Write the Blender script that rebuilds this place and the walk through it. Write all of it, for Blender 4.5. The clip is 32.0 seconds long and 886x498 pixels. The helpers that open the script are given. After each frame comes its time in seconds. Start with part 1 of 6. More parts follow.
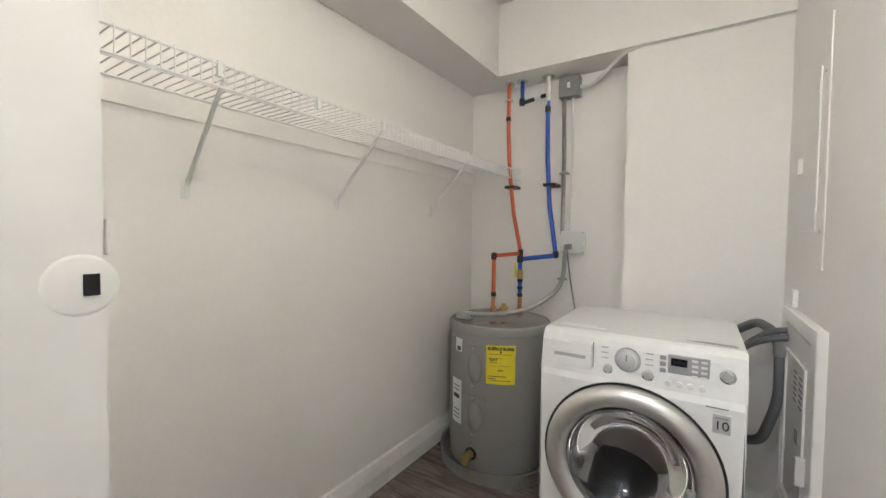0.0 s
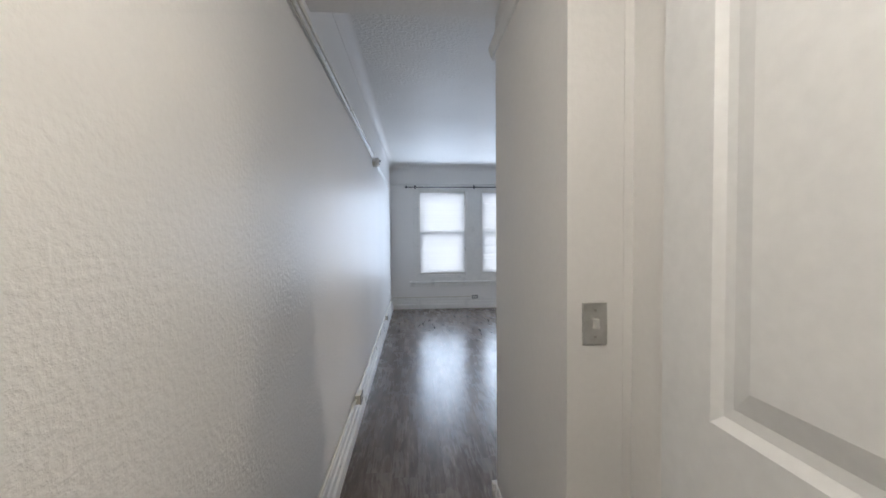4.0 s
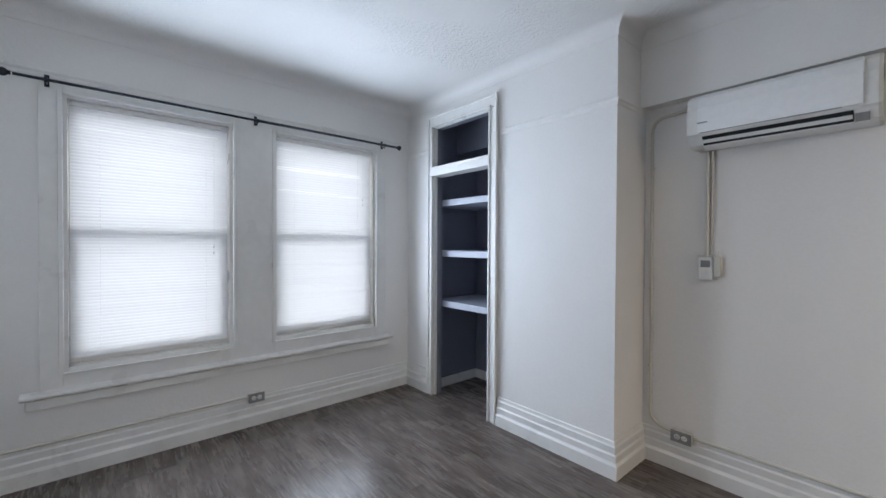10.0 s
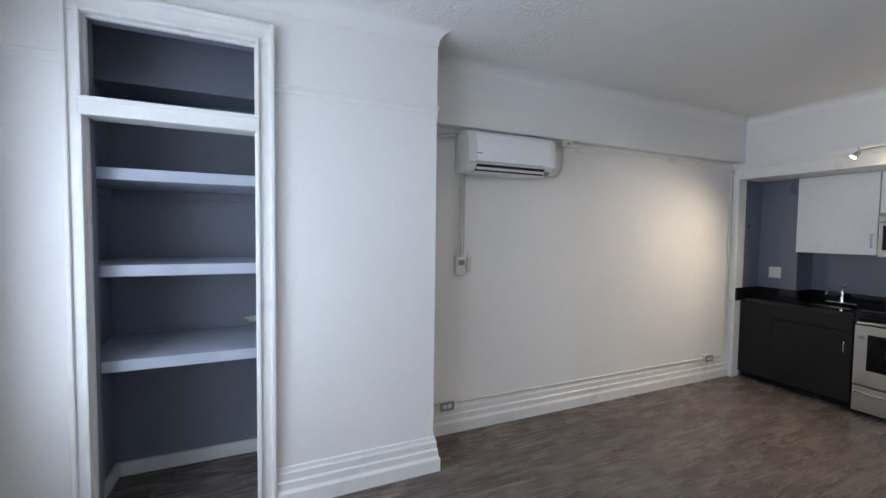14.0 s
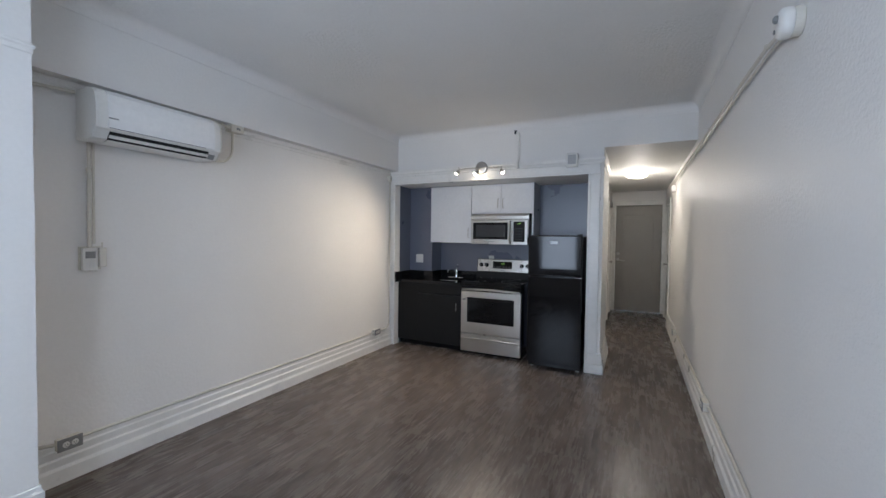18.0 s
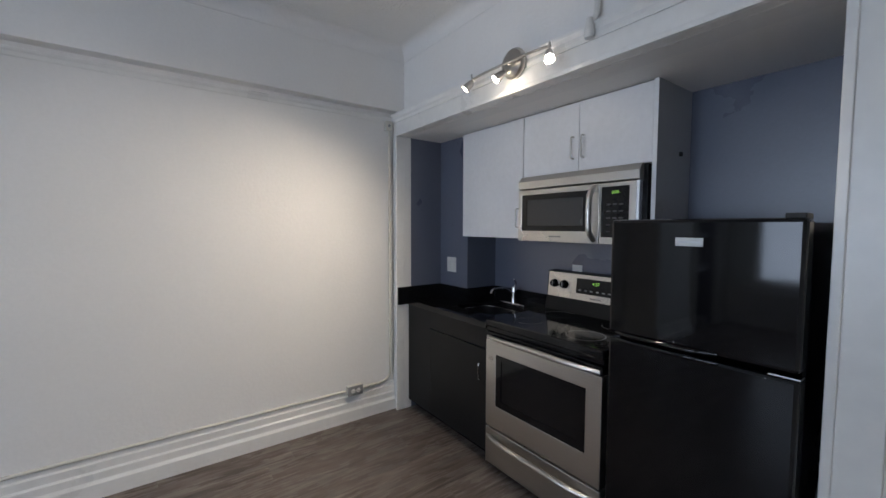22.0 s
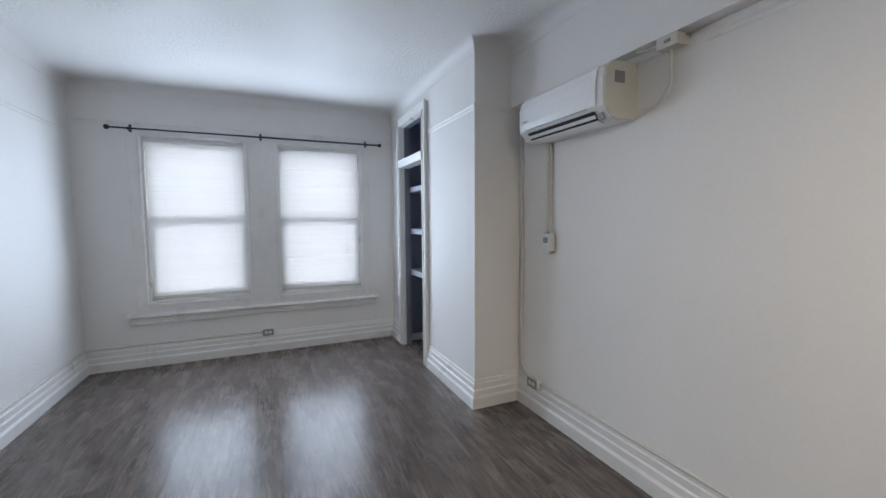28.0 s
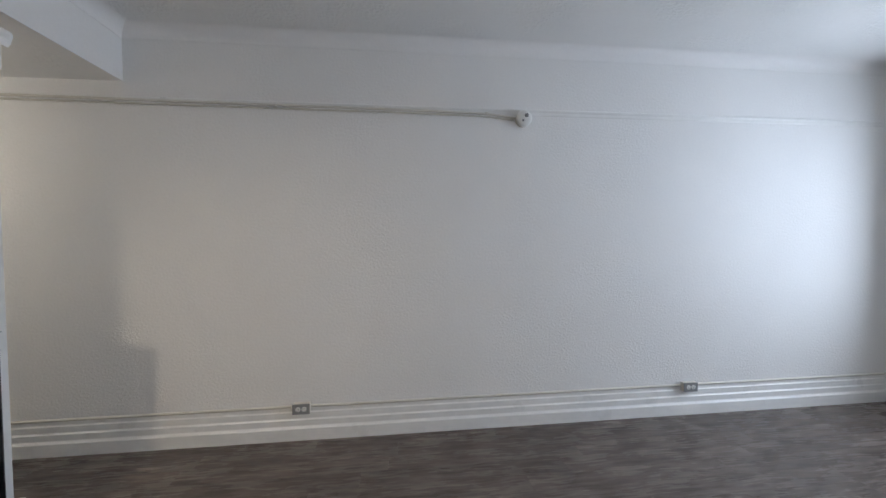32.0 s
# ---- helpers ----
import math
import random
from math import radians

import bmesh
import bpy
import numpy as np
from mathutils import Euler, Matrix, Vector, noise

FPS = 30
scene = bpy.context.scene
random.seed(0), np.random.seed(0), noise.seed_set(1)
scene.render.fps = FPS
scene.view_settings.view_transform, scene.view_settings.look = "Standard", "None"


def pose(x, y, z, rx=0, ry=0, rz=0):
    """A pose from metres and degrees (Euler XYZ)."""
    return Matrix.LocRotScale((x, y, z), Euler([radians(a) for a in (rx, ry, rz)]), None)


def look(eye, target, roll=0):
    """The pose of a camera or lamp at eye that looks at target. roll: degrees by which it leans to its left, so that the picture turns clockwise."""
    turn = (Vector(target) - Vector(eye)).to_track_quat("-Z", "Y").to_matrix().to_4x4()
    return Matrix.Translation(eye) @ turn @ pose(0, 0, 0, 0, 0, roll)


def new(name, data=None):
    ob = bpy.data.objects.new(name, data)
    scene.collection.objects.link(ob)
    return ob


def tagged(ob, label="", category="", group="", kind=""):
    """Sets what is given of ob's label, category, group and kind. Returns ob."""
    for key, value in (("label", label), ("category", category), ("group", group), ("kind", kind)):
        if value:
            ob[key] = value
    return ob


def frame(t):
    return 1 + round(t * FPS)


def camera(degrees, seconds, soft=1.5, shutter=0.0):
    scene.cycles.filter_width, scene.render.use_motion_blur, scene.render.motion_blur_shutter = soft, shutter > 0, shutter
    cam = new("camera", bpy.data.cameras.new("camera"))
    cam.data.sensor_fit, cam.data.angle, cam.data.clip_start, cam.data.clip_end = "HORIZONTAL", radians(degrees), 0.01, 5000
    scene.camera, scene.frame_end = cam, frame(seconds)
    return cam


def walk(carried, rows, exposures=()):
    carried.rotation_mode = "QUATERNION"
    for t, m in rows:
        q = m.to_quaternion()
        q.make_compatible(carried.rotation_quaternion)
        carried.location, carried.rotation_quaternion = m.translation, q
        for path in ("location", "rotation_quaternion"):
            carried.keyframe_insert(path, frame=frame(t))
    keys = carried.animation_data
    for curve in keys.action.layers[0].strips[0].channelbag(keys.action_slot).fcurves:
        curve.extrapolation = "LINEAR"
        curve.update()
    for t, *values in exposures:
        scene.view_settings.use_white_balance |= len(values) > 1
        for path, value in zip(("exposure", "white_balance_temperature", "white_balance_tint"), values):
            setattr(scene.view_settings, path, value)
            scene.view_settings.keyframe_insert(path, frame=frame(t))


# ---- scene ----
cam = camera(96.4, 32.0)
PATH = [
    (0, (0.372, 0.997, 1.181), (-0.716, 2.673, 1.106), 0.6),
    (0.5, (0.422, 0.884, 1.245), (-0.824, 2.447, 1.179), 0.5),
    (1, (0.509, 0.727, 1.324), (-0.963, 2.08, 1.266), 0.6),
    (1.5, (0.597, 0.595, 1.363), (-1.108, 1.64, 1.323), 0.2),
    (2, (0.676, 0.517, 1.372), (-1.187, 1.243, 1.345), 0.4),
    (2.5, (0.713, 0.506, 1.388), (-1.232, 0.973, 1.352), 0.0),
    (3, (0.647, 0.46, 1.393), (-1.334, 0.728, 1.348), 0.3),
    (3.5, (0.434, 0.451, 1.401), (-1.56, 0.592, 1.337), -0.5),
    (5.5, (-0.842, 0.44, 1.35), (-2.829, 0.657, 1.287), 0.4),
    (6, (-1.233, 0.421, 1.364), (-3.209, 0.726, 1.302), 0.4),
    (6.5, (-1.638, 0.402, 1.4), (-3.594, 0.815, 1.341), 0.3),
    (7, (-2.031, 0.423, 1.391), (-3.97, 0.91, 1.342), 0.5),
    (7.5, (-2.41, 0.468, 1.445), (-4.326, 1.041, 1.383), 0.1),
    (8, (-2.783, 0.522, 1.454), (-4.661, 1.205, 1.396), 0.1),
    (8.5, (-3.162, 0.575, 1.447), (-4.98, 1.405, 1.395), 0.2),
    (9, (-3.524, 0.621, 1.436), (-5.277, 1.584, 1.394), 0.2),
    (9.5, (-3.866, 0.676, 1.429), (-5.523, 1.795, 1.391), 0.2),
    (10, (-4.18, 0.715, 1.405), (-5.698, 2.016, 1.379), 0.3),
    (10.5, (-4.482, 0.77, 1.393), (-5.79, 2.283, 1.371), 0.3),
    (11, (-4.778, 0.843, 1.387), (-5.803, 2.56, 1.37), 0.3),
    (11.5, (-5.057, 0.9, 1.408), (-5.803, 2.756, 1.383), 0.2),
    (12, (-5.303, 0.893, 1.416), (-5.759, 2.84, 1.391), 0.2),
    (12.5, (-5.564, 0.871, 1.433), (-5.733, 2.863, 1.401), 0.3),
    (13, (-5.818, 0.818, 1.502), (-5.636, 2.808, 1.424), 0.2),
    (13.5, (-6.023, 0.773, 1.523), (-5.524, 2.708, 1.436), 0.4),
    (14, (-6.252, 0.752, 1.525), (-5.459, 2.586, 1.438), 0.7),
    (14.5, (-6.469, 0.703, 1.526), (-5.41, 2.397, 1.44), 0.9),
    (15, (-6.665, 0.662, 1.52), (-5.37, 2.183, 1.441), 1.1),
    (15.5, (-6.806, 0.622, 1.509), (-5.304, 1.94, 1.434), 1.1),
    (17.5, (-6.464, 0.493, 1.416), (-4.667, 1.369, 1.373), 0.7),
    (18, (-6.145, 0.519, 1.42), (-4.346, 1.391, 1.365), 0.7),
    (18.5, (-5.765, 0.512, 1.401), (-3.967, 1.386, 1.345), 0.6),
    (19, (-5.38, 0.562, 1.407), (-3.59, 1.452, 1.334), 0.5),
    (19.5, (-4.972, 0.58, 1.396), (-3.226, 1.553, 1.318), 0.5),
    (20, (-4.564, 0.581, 1.393), (-2.906, 1.695, 1.305), 0.3),
    (20.5, (-4.176, 0.618, 1.394), (-2.628, 1.881, 1.295), 0.2),
    (21, (-3.812, 0.63, 1.402), (-2.367, 2.009, 1.304), 0.2),
    (21.5, (-3.493, 0.664, 1.423), (-2.164, 2.155, 1.318), 0.2),
    (22, (-3.218, 0.731, 1.437), (-2.04, 2.344, 1.322), 0.2),
    (22.5, (-3.012, 0.803, 1.433), (-2.053, 2.554, 1.313), 0.1),
    (23, (-2.828, 0.851, 1.435), (-2.125, 2.72, 1.317), 0.0),
    (23.5, (-2.699, 0.843, 1.425), (-2.246, 2.787, 1.311), 0.1),
    (24, (-2.588, 0.811, 1.411), (-2.314, 2.789, 1.306), 0.2),
    (24.5, (-2.393, 0.781, 1.408), (-2.367, 2.779, 1.306), 0.3),
    (25, (-2.226, 0.746, 1.384), (-2.534, 2.721, 1.3), 0.4),
    (25.5, (-2.168, 0.772, 1.399), (-2.803, 2.667, 1.312), 0.5),
    (26, (-2.258, 0.9, 1.394), (-3.183, 2.67, 1.296), 0.2),
    (26.5, (-2.457, 1.028, 1.414), (-3.638, 2.638, 1.296), 0.3),
    (28.5, (-2.703, 1.897, 1.444), (-4.645, 2.353, 1.299), -0.4),
    (29, (-2.708, 2.138, 1.449), (-4.7, 2.239, 1.304), -0.1),
    (29.5, (-2.759, 2.308, 1.447), (-4.738, 2.05, 1.308), -0.1),
    (30, (-2.868, 2.44, 1.451), (-4.75, 1.777, 1.311), -0.2),
    (30.5, (-3.031, 2.566, 1.439), (-4.68, 1.442, 1.305), -0.4),
    (31, (-3.227, 2.651, 1.404), (-4.527, 1.136, 1.292), -0.6),
    (31.5, (-3.358, 2.708, 1.376), (-4.126, 0.863, 1.294), -0.6),
    (32, (-3.37, 2.79, 1.388), (-3.612, 0.805, 1.322), -0.4),
]
EXPOSURES = [(0, 1.42, 5440, 10), (1, 0.92, 5860, 10), (2, 0.64, 6120, 10), (3, 0.38, 6200, 10), (5, 0.28, 6580, 10), (9, 0.25, 6660, 10), (13, 0.22, 6640, 10), (15, 0.24, 6560, 10), (17, 0.32, 6480, 10), (21, 0.26, 6360, 10), (23, 0.18, 6360, 10), (26, 0.2, 6440, 10), (29, 0.24, 6600, 10), (32, 0.34, 6640, 10)]
walk(cam, [(t, look(eye, target, roll)) for t, eye, target, roll in PATH], EXPOSURES)

# ---- world and lights ----
world = bpy.data.worlds.new("sky")
scene.world = world
world.use_nodes = True
wn = world.node_tree
bg = wn.nodes["Background"]
sky = wn.nodes.new("ShaderNodeTexSky")
sky.sky_type = "NISHITA"
sky.sun_disc = False
sky.sun_elevation, sky.sun_rotation = radians(50), radians(160)
wn.links.new(sky.outputs["Color"], bg.inputs["Color"])
bg.inputs["Strength"].default_value = 0.12


def lamp(name, kind, m, energy, color, size=0.0, size_y=0.0, radius=0.0, spot=0.0, blend=1.0):
    data = bpy.data.lights.new(name, kind)
    data.energy, data.color = energy, color
    if kind == "AREA":
        data.shape, data.size, data.size_y = "RECTANGLE", size, size_y
    else:
        data.shadow_soft_size = radius
    if kind == "SPOT":
        data.spot_size, data.spot_blend = radians(spot), blend
    ob = new(name, data)
    ob.matrix_world = m
    return ob


DAY = (0.645, 0.785, 1.0)
BULB_WHITE = (1.0, 0.84, 0.605)
for cy, wide in ((0.99, 0.82), (2.206, 0.82)):
    day = lamp("window_daylight", "AREA", pose(-7.452, cy, 1.47, 0, -90, 0), 22, DAY, size=1.55, size_y=wide)
    day.data.spread = radians(162)
lamp("hall_lamp_light", "POINT", pose(0.12, 0.50, 2.14), 9.4, (1.0, 0.94, 0.86), radius=0.13)
lamp("closet_bulb_light", "POINT", pose(0.40, 1.225, 2.085), 7.3, BULB_WHITE, radius=0.014)
SPOTS = (((-1.80, 2.47, 2.185), (-3.10, 3.45, 0.50), 33, 112), ((-1.80, 2.19, 2.15), (-3.9, 3.3, 0.2), 60, 108), ((-1.80, 1.90, 2.155), (-3.0, 0.8, 0.0), 40, 130))
lamp("spot_bar_spill", "POINT", pose(-1.84, 2.18, 2.12), 1.2, (1.0, 0.86, 0.69), radius=0.05)
for eye, aim, watts, cone in SPOTS:
    lamp("spot_head_light", "SPOT", look(eye, aim), watts, (1.0, 0.86, 0.69), radius=0.03, spot=cone)

# ---- materials ----


def nodes_of(name):
    m = bpy.data.materials.new(name)
    m.use_nodes = True
    return m, m.node_tree.nodes, m.node_tree.links, m.node_tree.nodes["Principled BSDF"]


def noise_tex(n, l, vec, scale, detail=4.0, rough=0.5, stretch=None):
    if stretch:
        mp = n.new("ShaderNodeMapping")
        mp.inputs["Scale"].default_value = stretch
        l.new(vec, mp.inputs["Vector"])
        vec = mp.outputs["Vector"]
    t = n.new("ShaderNodeTexNoise")
    t.inputs["Scale"].default_value, t.inputs["Detail"].default_value, t.inputs["Roughness"].default_value = scale, detail, rough
    l.new(vec, t.inputs["Vector"])
    return t.outputs["Fac"]


def ranged(n, l, src, a, b, c, d):
    r = n.new("ShaderNodeMapRange")
    for key, v in zip(("From Min", "From Max", "To Min", "To Max"), (a, b, c, d)):
        r.inputs[key].default_value = v
    l.new(src, r.inputs["Value"])
    return r.outputs["Result"]


def mixed(n, l, fac, a, b, blend="MIX"):
    mx = n.new("ShaderNodeMix")
    mx.data_type, mx.blend_type = "RGBA", blend
    for key, v in (("Factor", fac), ("A", a), ("B", b)):
        if isinstance(v, (int, float)):
            mx.inputs[key].default_value = v if key == "Factor" else (v, v, v, 1)
        elif isinstance(v, tuple):
            mx.inputs[key].default_value = (*v, 1)
        else:
            l.new(v, mx.inputs[key])
    return mx.outputs["Result"]


def maths(n, l, op, a, b):
    m = n.new("ShaderNodeMath")
    m.operation = op
    for i, v in enumerate((a, b)):
        if isinstance(v, (int, float)):
            m.inputs[i].default_value = v
        else:
            l.new(v, m.inputs[i])
    return m.outputs[0]


def bumped(n, l, b, height, distance):
    bp = n.new("ShaderNodeBump")
    bp.inputs["Distance"].default_value = distance
    l.new(height, bp.inputs["Height"])
    l.new(bp.outputs["Normal"], b.inputs["Normal"])


def material(name, color, rough=0.6, metal=0.0, bump=0.0, scale=40.0, stain=0.06, stain_scale=1.5, spec=0.5, grain=0.03, stretch=None):
    m, n, l, b = nodes_of(name)
    b.inputs["Metallic"].default_value = metal
    b.inputs["Specular IOR Level"].default_value = spec
    vec = n.new("ShaderNodeTexCoord").outputs["Object"]
    big = noise_tex(n, l, vec, stain_scale, 6)
    fine = noise_tex(n, l, vec, scale, 4, stretch=stretch)
    col = mixed(n, l, 1.0, tuple(color), ranged(n, l, big, 0.25, 0.75, 1 - stain, 1 + stain), "MULTIPLY")
    col = mixed(n, l, 1.0, col, ranged(n, l, fine, 0.25, 0.75, 1 - grain, 1 + grain), "MULTIPLY")
    l.new(col, b.inputs["Base Color"])
    l.new(ranged(n, l, big, 0.2, 0.8, max(rough - 0.06, 0.02), min(rough + 0.06, 1)), b.inputs["Roughness"])
    if bump:
        bumped(n, l, b, fine, bump)
    return m


def plaster(name, color, rough, lumps, size, patches, gloss=0.2, stretch=None, edge=0.12):
    """Painted plaster: roller stipple, broad trowel waves, faint scuffs; patches: share of knocked-down texture."""
    m, n, l, b = nodes_of(name)
    vec = n.new("ShaderNodeTexCoord").outputs["Object"]
    stipple = noise_tex(n, l, vec, size, 3, 0.55, stretch)
    fine = noise_tex(n, l, vec, size * 3.2, 2)
    wave = noise_tex(n, l, vec, 2.2, 3)
    broad = noise_tex(n, l, vec, 0.9, 5)
    mask = ranged(n, l, noise_tex(n, l, vec, 1.7, 4), 0.46, 0.58, patches, 1.0) if patches else None
    flat = ranged(n, l, stipple, 0.5 - edge, 0.5 + edge, 0.0, 1.0)
    h = maths(n, l, "ADD", flat, maths(n, l, "MULTIPLY", fine, 0.35))
    if mask is not None:
        h = maths(n, l, "MULTIPLY", h, mask)
    h = maths(n, l, "ADD", h, maths(n, l, "MULTIPLY", wave, 3.0))
    bumped(n, l, b, h, lumps)
    col = mixed(n, l, 1.0, tuple(color), ranged(n, l, broad, 0.3, 0.7, 0.965, 1.03), "MULTIPLY")
    col = mixed(n, l, 1.0, col, ranged(n, l, stipple, 0.3, 0.7, 0.985, 1.01), "MULTIPLY")
    l.new(col, b.inputs["Base Color"])
    l.new(ranged(n, l, broad, 0.3, 0.7, rough - 0.05, rough + 0.07), b.inputs["Roughness"])
    b.inputs["Specular IOR Level"].default_value = gloss
    return m


def plank_material(name):
    m, n, l, b = nodes_of(name)
    tc = n.new("ShaderNodeTexCoord").outputs["Object"]
    rnd = n.new("ShaderNodeObjectInfo").outputs["Random"]
    add = n.new("ShaderNodeVectorMath")
    add.operation = "ADD"
    l.new(tc, add.inputs[0])
    comb = n.new("ShaderNodeCombineXYZ")
    l.new(maths(n, l, "MULTIPLY", rnd, 37.0), comb.inputs["X"])
    l.new(maths(n, l, "MULTIPLY", rnd, 11.0), comb.inputs["Y"])
    l.new(comb.outputs["Vector"], add.inputs[1])
    vec = add.outputs["Vector"]
    warp = noise_tex(n, l, vec, 2.6, 3)
    bend = n.new("ShaderNodeCombineXYZ")
    l.new(ranged(n, l, warp, 0.3, 0.7, -0.012, 0.012), bend.inputs["Y"])
    add2 = n.new("ShaderNodeVectorMath")
    add2.operation = "ADD"
    l.new(vec, add2.inputs[0])
    l.new(bend.outputs["Vector"], add2.inputs[1])
    vec = add2.outputs["Vector"]
    grain = noise_tex(n, l, vec, 9.0, 6, 0.6, stretch=(0.55, 6.5, 1.0))
    streak = noise_tex(n, l, vec, 4.4, 5, 0.62, stretch=(0.9, 5.2, 1.0))
    patch = noise_tex(n, l, vec, 2.2, 3, 0.5, stretch=(0.8, 2.4, 1.0))
    fine = noise_tex(n, l, vec, 34.0, 3, 0.6, stretch=(0.3, 5.0, 1.0))
    col = mixed(n, l, ranged(n, l, streak, 0.36, 0.66, 0.0, 1.0), (0.092, 0.074, 0.065), (0.188, 0.155, 0.135))
    col = mixed(n, l, 1.0, col, ranged(n, l, patch, 0.3, 0.7, 0.80, 1.18), "MULTIPLY")
    col = mixed(n, l, 1.0, col, ranged(n, l, grain, 0.3, 0.7, 0.86, 1.14), "MULTIPLY")
    col = mixed(n, l, 1.0, col, ranged(n, l, fine, 0.3, 0.7, 0.93, 1.06), "MULTIPLY")
    col = mixed(n, l, 1.0, col, ranged(n, l, rnd, 0.0, 1.0, 0.94, 1.06), "MULTIPLY")
    l.new(col, b.inputs["Base Color"])
    scuff = noise_tex(n, l, tc, 2.0, 5)
    rough = maths(n, l, "ADD", ranged(n, l, scuff, 0.3, 0.7, 0.19, 0.30), ranged(n, l, grain, 0.3, 0.7, 0.0, 0.05))
    l.new(rough, b.inputs["Roughness"])
    b.inputs["Specular IOR Level"].default_value = 0.20
    wavy = noise_tex(n, l, tc, 5.0, 2)
    height = maths(n, l, "ADD", maths(n, l, "MULTIPLY", grain, 0.35), maths(n, l, "MULTIPLY", wavy, 2.2))
    bumped(n, l, b, height, 0.0011)
    return m


def glass_material(name, tint=(1, 1, 1), rough=0.0):
    m, n, l, b = nodes_of(name)
    b.inputs["Base Color"].default_value = (*tint, 1)
    b.inputs["Transmission Weight"].default_value = 1
    b.inputs["Roughness"].default_value = rough
    b.inputs["IOR"].default_value = 1.45
    return m


def glow(name, color, strength):
    m, n, l, b = nodes_of(name)
    b.inputs["Base Color"].default_value = (*color, 1)
    b.inputs["Emission Color"].default_value = (*color, 1)
    b.inputs["Emission Strength"].default_value = strength
    return m


def slat_material(name):
    m, n, l, b = nodes_of(name)
    out = n["Material Output"]
    b.inputs["Base Color"].default_value = (0.85, 0.86, 0.87, 1)
    b.inputs["Roughness"].default_value = 0.35
    tr = n.new("ShaderNodeBsdfTranslucent")
    rnd = n.new("ShaderNodeObjectInfo").outputs["Random"]
    l.new(mixed(n, l, 1.0, (0.87, 0.905, 0.96), ranged(n, l, rnd, 0, 1, 0.96, 1.03), "MULTIPLY"), tr.inputs["Color"])
    mx = n.new("ShaderNodeMixShader")
    mx.inputs["Fac"].default_value = 0.31
    l.new(b.outputs["BSDF"], mx.inputs[1])
    l.new(tr.outputs["BSDF"], mx.inputs[2])
    l.new(mx.outputs["Shader"], out.inputs["Surface"])
    return m


WALL = plaster("wall_paint", (0.83, 0.815, 0.795), 0.54, 0.00035, 55, 0.4, 0.12)
STIPPLE = plaster("stippled_wall_paint", (0.82, 0.805, 0.785), 0.42, 0.0012, 62, 0.6, 0.13, None, 0.15)
CEIL = plaster("ceiling_paint", (0.82, 0.81, 0.79), 0.5, 0.0025, 42, 0.03, 0.14, None, 0.08)
CLOSET = plaster("closet_wall_paint", (0.865, 0.845, 0.815), 0.5, 0.00016, 60, 0.0)
TRIM = material("trim_paint", (0.80, 0.79, 0.765), 0.3, bump=0.0008, scale=18, stain=0.04, stain_scale=4)
SHELFP = material("shelf_paint", (0.42, 0.45, 0.52), 0.35, bump=0.0006, scale=18, stain=0.08, stain_scale=5)
GREY = material("grey_paint", (0.200, 0.213, 0.262), 0.42, bump=0.0006, scale=50)
BLUE = material("blue_grey_paint", (0.126, 0.140, 0.190), 0.30, bump=0.0008, scale=60, spec=0.75)
PLANK = plank_material("vinyl_plank")
UNDER = material("subfloor", (0.03, 0.025, 0.02), 0.7)
BLACK = material("black_enamel", (0.006, 0.006, 0.007), 0.06, stain=0.1, spec=0.33)
BLACKGLASS = material("black_glass", (0.008, 0.008, 0.009), 0.09, spec=0.3)
GRANITE = material("black_granite", (0.008, 0.008, 0.009), 0.1, spec=0.35, scale=220, grain=0.7)
DARKCAB = material("dark_cabinet", (0.009, 0.0088, 0.0088), 0.45, spec=0.25, scale=8, stretch=(1, 1, 6))
RUBBER = material("black_rubber", (0.015, 0.015, 0.015), 0.6)
STEEL = material("stainless_steel", (0.60, 0.58, 0.545), 0.3, metal=1.0, scale=60, grain=0.05, stretch=(1, 0.06, 6), bump=0.00008)
RINGSTEEL = material("satin_door_ring", (0.80, 0.785, 0.76), 0.44, metal=1.0, scale=40, grain=0.04)
PANSTEEL = material("drain_pan_steel", (0.66, 0.65, 0.63), 0.38, metal=0.85, scale=30, grain=0.1)
CHROME = material("chrome", (0.72, 0.72, 0.73), 0.12, metal=1.0)
NICKEL = material("brushed_nickel", (0.5, 0.48, 0.45), 0.3, metal=1.0)
BRASS = material("brass", (0.55, 0.40, 0.18), 0.3, metal=1.0)
COPPER = material("copper", (0.60, 0.30, 0.18), 0.35, metal=1.0)
WHITECAB = material("white_cabinet", (0.76, 0.77, 0.79), 0.4)
# same roughness as WHITECAB in a darker grey; carcass sides, gable, small parts
MIDGREY = material("mid_grey", (0.42, 0.43, 0.45), 0.4)
DOORG = material("grey_door_paint", (0.31, 0.285, 0.25), 0.38, bump=0.0004)
PLASTIC = material("white_plastic", (0.76, 0.75, 0.72), 0.32)
PLASTIC2 = material("cream_plastic", (0.66, 0.63, 0.56), 0.4)
TANK = material("grey_tank_enamel", (0.285, 0.28, 0.27), 0.16)
SILVER = material("silver_plastic", (0.62, 0.62, 0.63), 0.28, metal=0.35)
PANELGREY = material("panel_grey", (0.36, 0.36, 0.37), 0.4)
GREYPL = material("grey_plastic", (0.25, 0.25, 0.25), 0.45)
HOSE = material("grey_hose", (0.12, 0.125, 0.13), 0.5)
GALV = material("galvanised_steel", (0.45, 0.45, 0.44), 0.42, metal=0.9, scale=30, grain=0.15)
ORANGE = material("orange_pex", (0.62, 0.13, 0.05), 0.4)
BLUEPEX = material("blue_pex", (0.03, 0.09, 0.50), 0.4)
YELLOW = material("yellow_label", (0.85, 0.72, 0.03), 0.45)
